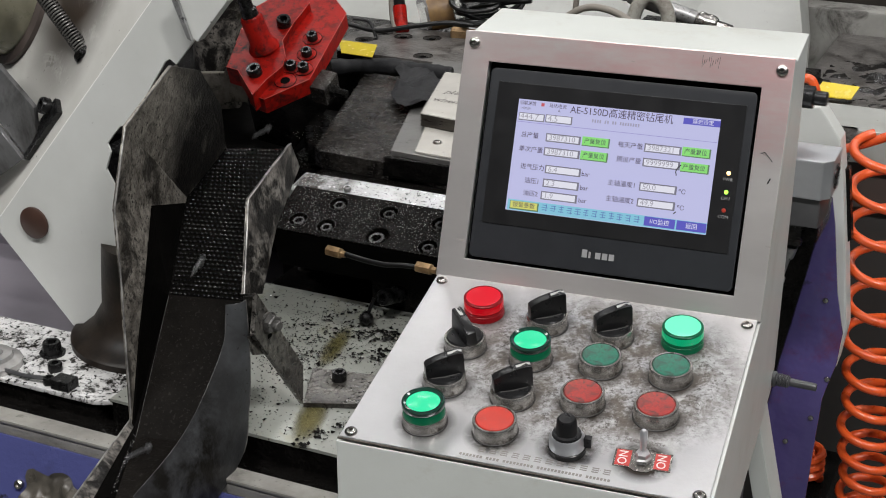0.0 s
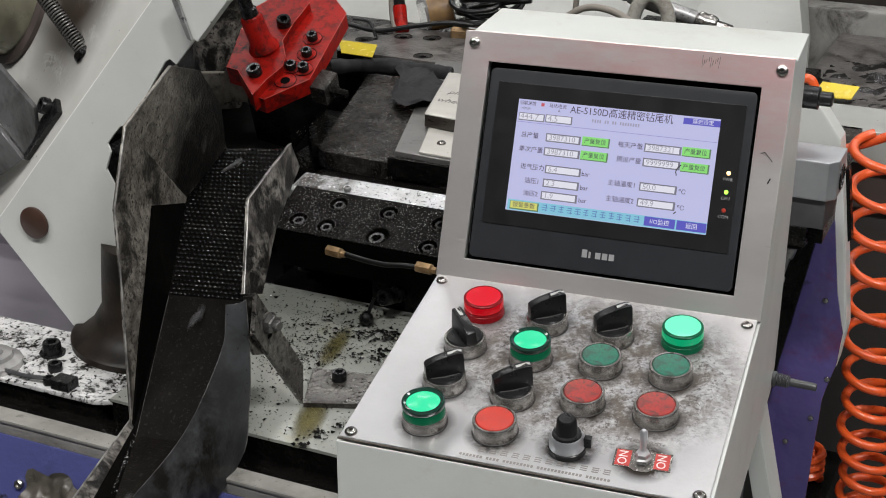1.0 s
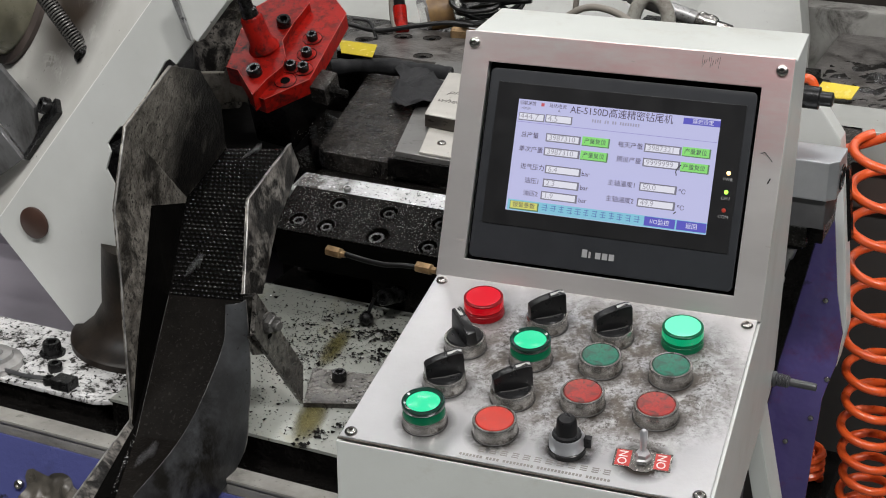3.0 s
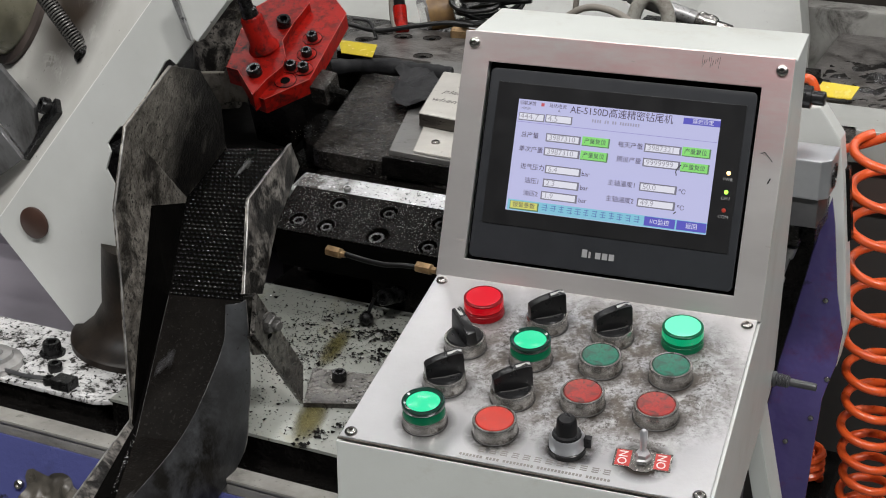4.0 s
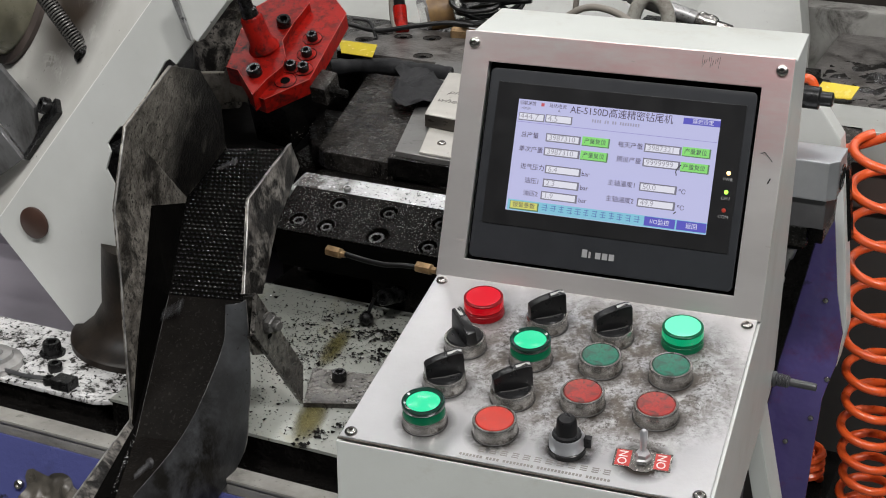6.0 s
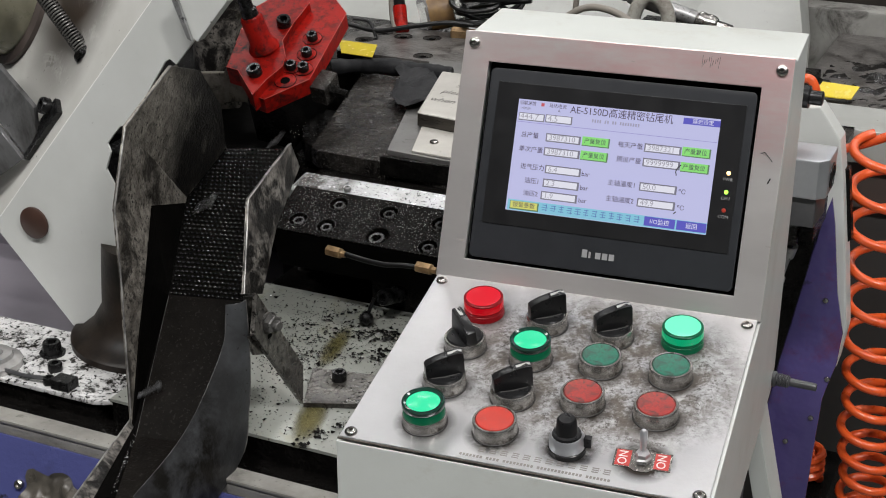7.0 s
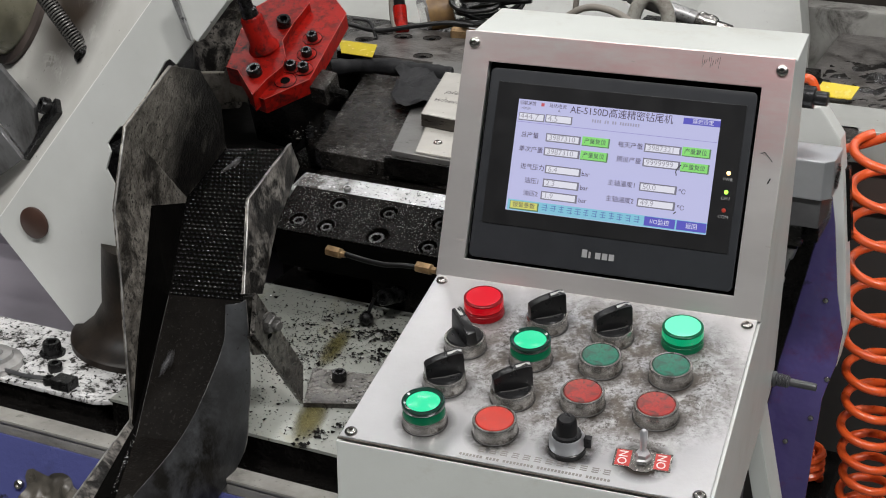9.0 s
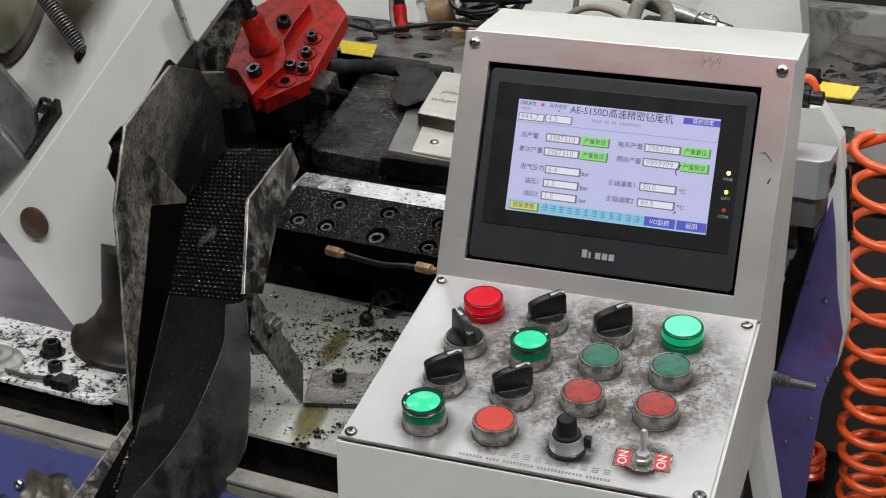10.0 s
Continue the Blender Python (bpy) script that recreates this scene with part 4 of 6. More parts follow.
def bolt_plate():
    b = thing("guide_block", pose(-0.25, 0.185, 0.888), "oily black guide block with sunk socket screws", "machine part")
    top = pose(0, 0, 0.080, 20)            # the top face leans towards the operator
    spots = ((-0.1409, 0.0178), (-0.1096, 0.0500), (-0.1074, 0.0152), (-0.0520, 0.0493), (0.0081, 0.0116), (0.0071, 0.0468), (0.062, 0.046), (0.066, 0.010))
    bores = [(x, y, 0.0094) for x, y in spots] + [(-0.0480, 0.0140, 0.0122)]
    part("block", drilled([(-0.165, 0.0), (0.22, 0.0), (0.22, 0.067), (-0.168, 0.067)], bores, -0.050, 0.0, 0.010), BLOCK_IRON, b, m=top)
    for x, y in spots:
        sunk_screw(top @ pose(x, y, 0.0002), b)
    cap_screw(top @ pose(-0.0485, 0.0115, -0.0095), 0.0088, 0.009, parent=b, material=OILED_BOLT)
    part("front_face", box(-0.1645, 0.2195, -0.0016, -0.0002, -0.0495, -0.0022, 0.0004), DEEP_BLACK, b, "thin black plate over the front face", m=top)
    part("front_lip", tube([Vector((-0.165, 0.0005, -0.0006)), Vector((0.22, 0.0005, -0.0006))], 0.0009, 8), OILED_BOLT, b, "paler front edge", True, top)
    part("pedestal", box(-0.17, 0.22, 0.072, 0.137, 0.0, 0.0825, 0.001), OILY, b)
    part("end_foot", box(-0.062, 0.22, 0.024, 0.0815, 0.0, 0.0345, 0.004), OILY, b)
    part("strip_bed", box(-0.180, 0.22, 0.1065, 0.138, 0.0830, 0.0945, 0.001), OILY, b)
    part("bright_strip", prism([(0.064, 0.0965), (0.103, 0.1025), (0.106, 0.1010), (0.106, 0.0830), (0.064, 0.0830)], -0.180, 0.22, "x", 0.0008), STRIP, b, "bright oily guide strip")
    cap_screw(pose(-0.117, 0.080, 0.0985, 8), 0.0042, 0.005, parent=b, material=STEEL)
    glints(b, 2300, (-0.160, 0.12, 0.002, 0.065), 0.0001, Vector((0, 0, 0)), 33, top, bores)
    part("ball_stud", lathe([(0, -0.0075), (0.0048, -0.0060), (0.0072, -0.002), (0.0072, 0.002), (0.0052, 0.0055), (0.0020, 0.0072), (0.0018, 0.022), (0, 0.022)], 20), BLACK_OXIDE, b, "black ball-headed stud", True, pose(-0.0465, -0.0185, 0.0076, -28, 12))
    part("clamp_pin", lathe([(0.0085, -0.03), (0.0085, 0.010), (0.0075, 0.012), (0.0042, 0.012), (0.0040, 0.006), (0, 0.006)], 24), BLACK_OXIDE, b, "oily clamp pin with a socket", True, pose(-0.033, 0.006, 0.024, 75, 0, -8))


def oil_line():
    t = thing("oil_line", pose(-0.3, 0.16, 0.94), "black oil tube between two brass fittings", "pipe")
    o = Vector((-0.3, 0.16, 0.94))
    A, B = Vector((-0.332, 0.172, 0.9595)), Vector((-0.235, 0.168, 0.962))
    pts = [A + Vector((0.012, -0.001, 0.0)), A + Vector((0.035, -0.004, -0.001)), (A + B) / 2 + Vector((0.01, -0.006, -0.001)), B - Vector((0.02, 0.003, 0.0)), B]
    part("tube", tube([q - o for q in smooth_path(pts)], 0.0026, 10), CABLE, t, smooth=True)
    for P, ang in ((A, -8), (B + Vector((0.004, 0, 0)), -4)):
        f = part("fitting", lathe([(0.0052, -0.010), (0.0058, -0.009), (0.0058, 0.006), (0.0040, 0.007), (0.0036, 0.012), (0, 0.012)], 6), BRASS, t, "brass hex fitting", m=Matrix.Translation(P - o) @ pose(0, 0, 0, 0, 90, ang))


WORN_BRACKET = surface("oil_marked_bracket_steel", (0.15, 0.142, 0.128), (0.075, 0.070, 0.063), 0.28, 0.35, 40, bump=0.5, speck=((0.008, 0.007, 0.006), 200, 0.54, 0.59), stain=((0.025, 0.022, 0.019), 30, 0.50, 0.62), swirl=0.3)


def chute_bracket():
    b = thing("chute_bracket", pose(-0.27, 0.02, 0.888), "bent steel bracket holding the chute, bolted to the tray", "bracket")
    o = Vector((-0.27, 0.02, 0.888))
    foot = [(-0.272, -0.004, 0.893), (-0.205, 0.022, 0.893), (-0.212, 0.075, 0.893), (-0.297, 0.058, 0.893)]
    part("foot", sheet([tuple(Vector(q) - o) for q in foot], 0.0048, 0.0006), WORN_BRACKET, b)
    arm = [(-0.271, -0.006, 0.893), (-0.270, -0.004, 0.931), (-0.268, -0.076, 1.033), (-0.2635, -0.091, 1.003)]
    part("arm", sheet([tuple(Vector(q) - o) for q in arm], 0.004, 0.0006), WORN_BRACKET, b)
    cap_screw(pose(0.007, 0.027, 0.0052), 0.0068, 0.009, parent=b)
    # flange of the chute, slot, washer, nut and stud
    part("flange", sheet([tuple(Vector(q) - o) for q in ((-0.276, -0.0846, 1.0326), (-0.276, -0.067, 1.026), (-0.276, -0.072, 0.994), (-0.276, -0.0865, 0.9986))], 0.004, 0.0008), MOTTLED_DARK, b, "thick worn steel flange")
    part("lower_tab", sheet([tuple(Vector(q) - o) for q in ((-0.274, -0.088, 0.9982), (-0.274, -0.0726, 0.9937), (-0.274, -0.0588, 0.9687), (-0.274, -0.0805, 0.9775))], 0.003, 0.0006), MOTTLED_DARK, b, "short lower tab")
    aim = Matrix.Translation(Vector((-0.2680, -0.0640, 1.0010)) - o) @ pose(0, 0, 0, 0, 88, -12)
    part("slot", lathe([(0.0078, 0.0), (0.0074, 0.0008), (0, 0.0008)], 24), RECESS, b, "dark slot behind the nut", m=aim @ pose(0.004, 0, 0) @ Matrix.Diagonal((1.5, 1, 1, 1)))
    part("washer", lathe([(0.0096, 0.001), (0.0096, 0.0030), (0.0050, 0.0032)], 28), NUT_STEEL, b, smooth=True, m=aim)
    part("nut", lathe([(0.0078, 0.0030), (0.0084, 0.0040), (0.0084, 0.0092), (0.0072, 0.0102), (0.0046, 0.0102)], 6), NUT_STEEL, b, "worn steel hex nut", m=aim)
    part("stud", lathe([(0.0045, -0.004), (0.0045, 0.0138), (0.0036, 0.0148), (0, 0.0148)], 16), NUT_STEEL, b, smooth=True, m=aim)


NUT_STEEL = surface("worn_nut_steel", (0.13, 0.127, 0.12), (0.05, 0.048, 0.045), 0.3, 0.4, 90, bump=0.2, stain=((0.012, 0.011, 0.010), 120, 0.52, 0.64))


DEEP_BLACK = surface("deep_black_sheet", (0.0014, 0.0013, 0.0012), (0.0030, 0.0027, 0.0024), 0.5, 0.0, 30, spec=0.02, bump=0.3, bump_scale=600)


def chute():
    c = thing("parts_chute", pose(-0.34, -0.05, 0.9), "dark oily sheet-steel parts chute with mottled walls", "chute")
    o = Vector((-0.34, -0.05, 0.9))

    def pl(nm, pts, mat, lab="", t=0.0025):
        return part(nm, sheet([tuple(Vector(q) - o) for q in pts], t, 0.0), mat, c, lab)

    L = [(-0.420, 0.043, 1.174), (-0.415, -0.036, 1.142), (-0.410, -0.067, 1.080), (-0.400, -0.080, 1.030), (-0.385, -0.104, 0.903), (-0.344, -0.235, 0.911)]
    F = [(-0.464, 0.188, 1.045), (-0.460, 0.108, 1.020), (-0.406, -0.007, 0.975), (-0.372, -0.116, 0.895), (-0.332, -0.200, 0.894)]
    G = [(-0.400, 0.215, 1.045), (-0.375, 0.130, 1.020), (-0.330, 0.0105, 0.975), (-0.278, -0.098, 0.895), (-0.278, -0.215, 0.886)]
    pl("upper_floor", [G[1], G[0], F[0], F[1]], DEEP_BLACK)
    pl("dimpled_floor", [G[2], G[1], F[1], F[2]], DEEP_BLACK, "black dimpled chute floor")
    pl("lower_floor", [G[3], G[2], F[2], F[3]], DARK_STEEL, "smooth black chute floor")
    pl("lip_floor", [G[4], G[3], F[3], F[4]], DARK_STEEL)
    # left wall: bright outer strip and black inner flank
    Fx = [None, F[1], tuple(Vector(F[1]).lerp(Vector(F[2]), 0.06)), F[2], F[3], F[4]]
    Mx = [None] + [tuple(Vector(L[k]).lerp(Vector(Fx[k]), 0.48)) for k in range(1, 6)]
    for k in range(1, 5):
        pl("side_wall", [L[k], L[k + 1], Mx[k + 1], Mx[k]], MOTTLED if k < 4 else MOTTLED_DARK, "mottled steel side wall", 0.002)
        pl("inner_flank", [Mx[k], Mx[k + 1], Fx[k + 1], Fx[k]], MOTTLED if k == 1 else DEEP_BLACK, "" if k == 1 else "black inner flank", 0.002)
    pl("back_plate", [L[0], L[1], F[1], F[0], (-0.448, 0.160, 1.100), (-0.432, 0.105, 1.152)], MOTTLED_BACK, "mottled steel back plate, lower end black with oil and painted shade")
    # right wall
    R = [(-0.335, 0.100, 1.096), (-0.305, -0.023, 1.090), (-0.285, -0.069, 1.026)]
    pl("side_wall", [R[0], R[1], (-0.310, 0.028, 1.046), (-0.335, 0.114, 1.069)], MOTTLED_DARK)
    pl("side_wall", [R[1], R[2], (-0.285, -0.041, 1.014), (-0.310, 0.028, 1.046)], MOTTLED_DARK)
    # outer wall, bowed, with a curved cut edge
    E_ = [(-0.285, -0.0963, 1.0278), (-0.285, -0.0988, 1.0137), (-0.285, -0.1033, 0.9963), (-0.285, -0.1251, 0.9739), (-0.285, -0.1554, 0.9519), (-0.285, -0.1875, 0.9392), (-0.285, -0.2361, 0.9294)]
    D_ = [(-0.272, -0.0870, 1.0310), (-0.272, -0.0858, 1.0002), (-0.272, -0.0870, 0.9626), (-0.272, -0.0931, 0.9299), (-0.272, -0.1036, 0.8971), (-0.272, -0.1456, 0.8778), (-0.272, -0.2000, 0.8690)]
    bm = bmesh.new()
    top, low = smooth_path(E_, 4), smooth_path(D_, 4)
    grid = []
    for p, q in zip(top, low):
        grid.append([bm.verts.new(p.lerp(q, k / 6.0) - o + Vector((0.0035 * math.sin(math.pi * k / 6.0), 0, 0))) for k in range(7)])
        grid[-1] += [bm.verts.new(v.co - Vector((0.0005, 0, 0))) for v in grid[-1][::-1]]
    for r0, r1 in zip(grid, grid[1:]):
        for k in range(14):
            bm.faces.new((r0[k], r0[(k + 1) % 14], r1[(k + 1) % 14], r1[k]))
    bm.faces.new(grid[0][::-1])
    bm.faces.new(grid[-1])
    part("side_wall", bm, GREY_STEEL, c, "dull grey outer wall with a curved cut edge", True)
    # thin tubes put highlight lines along the sheet edges
    def edge(pts, r, mat):
        part("edge_line", tube([Vector(q) - o for q in pts], r, 6), mat, c, "thin tube standing in for the sheet edge's highlight", True)
    edge(L, 0.0008, EDGE)
    edge(R, 0.0007, EDGE)
    edge(top, 0.00022, EDGE_DARK)
    edge(low[:17], 0.0005, EDGE_DARK)
    edge([F[2], F[3]], 0.0002, EDGE_DARK)
    # dimples on the floor
    bm = bmesh.new()
    for A, B_, D, E2, rows in ((F[2], G[2], F[1], G[1], 23), (F[1], G[1], F[0], G[0], 13)):
        a, b_, d, e = Vector(A), Vector(B_), Vector(D), Vector(E2)
        nrm = (b_ - a).cross(d - a).normalized()
        if nrm.z < 0:
            nrm = -nrm
        for i in range(rows):
            for j in range(17):
                u, v = (j + 0.5 * (i % 2) + 0.25) / 17.5, (i + 0.5) / rows
                p = a.lerp(b_, u).lerp(d.lerp(e, u), v) - o + nrm * 0.0004 * noise.noise(Vector((i * 0.31, j * 0.37, 0.2)))
                ring = [bm.verts.new(p + 0.0021 * Vector((math.cos(k * 1.0472), math.sin(k * 1.0472), 0)) + nrm * 0.0001) for k in range(6)]
                tip = bm.verts.new(p + nrm * 0.0017)
                for k in range(6):
                    bm.faces.new((ring[k], ring[(k + 1) % 6], tip))
    tagged(part("dimple_pattern", bm, DIMPLE, c, "small raised oily dimples", True), kind="stuff")
    # bright flecks stand in for wet glints in the lower corner
    rnd = random.Random(8)
    bm = bmesh.new()
    for i in range(260):
        u = rnd.random() ** 0.8
        p = Vector(F[3]).lerp(Vector(F[4]), u) - o + Vector((rnd.gauss(-0.003 - 0.004 * u, 0.0022), rnd.gauss(0, 0.002), 0.0022))
        s_ = rnd.uniform(0.0002, 0.0007)
        q = [bm.verts.new(p + s_ * Vector((math.cos(t + u * 9) * 1.4, math.sin(t + u * 9), rnd.uniform(-0.3, 0.6)))) for t in (0, 2.1, 4.2)]
        bm.faces.new(q)
        top = bm.verts.new(p + Vector((0, 0, s_)))
        for k in range(3):
            bm.faces.new((q[k], q[(k + 1) % 3], top))
    tagged(part("glint_flecks", bm, GLINT_FLECK, c, "tiny bright flecks standing in for wet glints"), kind="stuff")


PIVOT = surface("brown_oily_pivot", (0.012, 0.0088, 0.0066), (0.034, 0.025, 0.018), 0.42, 0.0, 20, spec=0.2, bump=0.2, stain=((0.006, 0.005, 0.004), 24, 0.45, 0.62))
BRIGHT = surface("bright_turned_steel", (0.66, 0.65, 0.63), (0.40, 0.39, 0.375), 0.22, 0.5, 40, bump=0.05)
# two tones for the painted highlights on the chute's edges
EDGE_DARK = surface("dull_edge_highlight", (0.12, 0.115, 0.11), (0.03, 0.029, 0.028), 0.6, 0.0, 60, (0.4, 0.6), spec=0.1)
EDGE = surface("bright_edge_highlight", (0.36, 0.35, 0.33), (0.12, 0.115, 0.11), 0.35, 0.4, 60, (0.4, 0.6))
# white paint darkened to put weaker rear light into its colour
REAR_WHITE = surface("dimmed_white_cover_paint", (0.33, 0.335, 0.315), (0.26, 0.265, 0.245), 0.4, 0, 7, bump=0.05, stain=((0.24, 0.21, 0.17), 12, 0.58, 0.75), speck=((0.05, 0.045, 0.04), 140, 0.69, 0.74))
DIRTY = surface("dirty_grey_ledge", (0.34, 0.335, 0.31), (0.22, 0.215, 0.20), 0.5, 0, 12, bump=0.2, stain=((0.05, 0.045, 0.04), 14, 0.50, 0.64), swirl=0.6)
HOOD = surface("dark_brown_hood", (0.020, 0.017, 0.014), (0.035, 0.031, 0.026), 0.6, 0, 8, bump=0.2, spec=0.15)
DIMPLE = surface("wet_black_dimple", (0.003, 0.003, 0.003), (0.055, 0.054, 0.050), 0.12, 0.5, 45, (0.42, 0.70))


# ---------------------------------------------------------------- left arm and base
def inclined_arm():
    a = thing("inclined_arm", pose(-0.55, 0.04, 0.88), "white painted inclined arm of the machine with a torn opening", "machine arm")
    o = Vector((-0.55, 0.04, 0.88))
    d = Vector((0.651, 0, 0.759))
    # front plate: straight upper edge, ragged opening towards the chute
    rim = [(-0.5495, 0.8795), (-0.5027, 0.9432), (-0.4850, 0.985), (-0.4880, 1.0440), (-0.4999, 1.0659), (-0.4927, 1.0837), (-0.4957, 1.0915), (-0.4870, 1.102),
           (-0.4797, 1.1102), (-0.4690, 1.115), (-0.4605, 1.1263), (-0.4480, 1.143), (-0.4239, 1.1780), (-0.4188, 1.1812), (-0.4120, 1.1770), (-0.3862, 1.2066), (-0.3496, 1.2408), (-0.30, 1.300),
           (-0.3720, 1.3028), (-0.6362, 0.9947), (-0.6388, 0.9778)]
    part("front_plate", prism([(x - o.x, z - o.z) for x, z in rim], 0.0, 0.0026, "y", 0.0008), WHITE_PAINT, a)
    # sloping deck behind the plate
    t = Vector((-0.58, 0.643, 0.497))
    p = Vector((-0.6355, 0.0424, 0.9955)) - o - d * 0.10 - Vector((-0.488, -0.766, 0.418)) * 0.0060
    part("deck", sheet([tuple(q) for q in (p, p + d * 0.62, p + d * 0.62 + t * 0.5, p + t * 0.5)][::-1], 0.006), DECK_STAINED, a, "white deck with brown grease stains")
    # a near-white bead paints the highlight along the plate's upper edge
    q0 = Vector((-0.6362, 0.0415, 0.9950)) - o
    part("edge_bead", tube([q0, q0 + d * 0.41], 0.0009, 6), HIGHLIGHT_EDGE, a, "white bead for the upper edge's highlight", True)
    part("plug", lathe([(0.0165, 0), (0.0165, 0.002), (0.0145, 0.0035), (0, 0.004)], 32), BROWN, a, "brown rubber plug", True, Matrix.Translation(Vector((-0.592, 0.039, 0.997)) - o) @ pose(0, 0, 0, 90))
    part("end_lug", prism([(-0.4000 - o.x, 1.2400 - o.z), (-0.3862 - o.x, 1.2070 - o.z), (-0.3800 - o.x, 1.2040 - o.z), (-0.3480 - o.x, 1.2420 - o.z), (-0.355 - o.x, 1.28 - o.z)], -0.012, -0.001, "y", 0.001), WHITE_PAINT, a, "white end lug")
    part("lug_edge", prism([(-0.4010 - o.x, 1.2400 - o.z), (-0.3875 - o.x, 1.2065 - o.z), (-0.3830 - o.x, 1.2050 - o.z), (-0.3950 - o.x, 1.2400 - o.z)], -0.016, -0.0125, "y", 0.0005), STEEL, a)
    # body in the dark behind the opening
    part("inner_body", box(-0.04, 0.03, 0.10, 0.22, -0.09, 0.16, 0.004), OILY, a, "black oily body behind the opening")
    return a


HIGHLIGHT_EDGE = plain("white_edge_highlight", (0.84, 0.84, 0.81), 0.4)
DECK_STAINED = surface("grease_soaked_white_deck", (0.57, 0.565, 0.53), (0.47, 0.465, 0.425), 0.32, 0, 9, bump=0.08,
                       stain=((0.026, 0.016, 0.011), 14, 0.27, 0.46), speck=((0.05, 0.04, 0.03), 150, 0.68, 0.73), zone=(0.004, 0.128, 0.122, 0.118), swirl=0.5, grain=0.8)
DECK_PAINT = surface("greasy_white_deck", (0.46, 0.455, 0.41), (0.34, 0.33, 0.29), 0.35, 0, 9, bump=0.06,
                     stain=((0.085, 0.052, 0.034), 10, 0.48, 0.62), speck=((0.05, 0.04, 0.03), 160, 0.66, 0.72))
OLIVE = surface("olive_dome", (0.26, 0.25, 0.17), (0.16, 0.15, 0.11), 0.3, 0, 20, bump=0.1)


DECK_AXES = Matrix(((0.651, -0.580, -0.488), (0.0, 0.643, -0.766), (0.759, 0.497, 0.418))).to_4x4()


SPRING_WIRE = surface("greasy_spring_wire", (0.17, 0.165, 0.155), (0.07, 0.067, 0.062), 0.25, 0.5, 40)


def spring_rod():
    s = thing("spring_rod", pose(-0.5455, 0.080, 1.1655), "steel rod with a coil spring set in the deck", "spring")
    ax = Vector((-0.68, 0.08, 0.72)).normalized()
    q = ax.to_track_quat("Z", "Y").to_matrix().to_4x4()
    part("rod", lathe([(0.0048, -0.01), (0.0048, 0.30), (0, 0.30)], 20), OILED_BOLT, s, smooth=True, m=q)
    part("grommet", lathe([(0.0115, -0.008), (0.0115, -0.003), (0.0100, -0.001), (0.0075, -0.002)], 24), OILY, s, smooth=True, m=q)
    path = [Vector((0.0072 * math.cos(i * 0.5236), 0.0072 * math.sin(i * 0.5236), -0.006 + i * 0.0031 / 12)) for i in range(12 * 76)]
    part("spring", tube(path, 0.0010, 6), SPRING_WIRE, s, "close-wound steel spring", True, q)


UPRIGHT = surface("brushed_upright_steel", (0.25, 0.25, 0.25), (0.13, 0.13, 0.13), 0.32, 0.5, 9, bump=0.1, stain=((0.045, 0.042, 0.038), 12, 0.46, 0.64), swirl=0.4)


def side_bracket():
    b = thing("steel_upright", pose(-0.62, 0.065, 1.04), "grey steel channel upright with a bolted black foot", "bracket")
    o = Vector((-0.62, 0.065, 1.04))
    part("web", prism([(x - o.x, z - o.z) for x, z in ((-0.7200, 1.235), (-0.6252, 1.1461), (-0.5887, 1.1104), (-0.5896, 1.0848), (-0.6044, 1.0579), (-0.7300, 1.198))], -0.012, -0.006, "y", 0.001), UPRIGHT, b, "dull grey steel web")
    part("flange", prism([(x - o.x, z - o.z) for x, z in ((-0.7300, 1.197), (-0.6050, 1.0575), (-0.6403, 1.0335), (-0.7400, 0.985))], -0.018, -0.0125, "y", 0.001), UPRIGHT, b, "lighter steel flange")
    f = Matrix.Translation(Vector((-0.583, 0.060, 1.086)) - o) @ DECK_AXES
    part("foot", box(-0.036, 0.036, -0.009, 0.009, 0.001, 0.007, 0.001), BLACK_OXIDE, b, "black bent foot plate", m=f)
    cap_screw(f @ pose(0.022, 0.010, 0.0072), 0.0082, 0.008, parent=b)
    c = thing("olive_canister", pose(-0.697, 0.181, 1.174), "olive round canister with a dark rim on the deck", "canister")
    part("can", lathe([(0.058, 0.004), (0.058, 0.020), (0.050, 0.045), (0.030, 0.058), (0, 0.062)], 40), OLIVE, c, smooth=True, m=DECK_AXES)
    part("rim", lathe([(0.058, 0.0), (0.068, 0.001), (0.068, 0.006), (0.060, 0.009)], 40), DARK_BROWN, c, smooth=True, m=DECK_AXES)
    w = thing("thin_cable", pose(-0.70, 0.10, 1.13), "pale thin cable lying on the deck", "cable")
    o = Vector((-0.70, 0.10, 1.13))
    part("cable", tube([Vector(p_) - o for p_ in smooth_path([(-0.74, 0.165, 1.120), (-0.70, 0.150, 1.118), (-0.65, 0.130, 1.128), (-0.60, 0.108, 1.147)])], 0.0022, 8), CABLE_GREY, w, smooth=True)




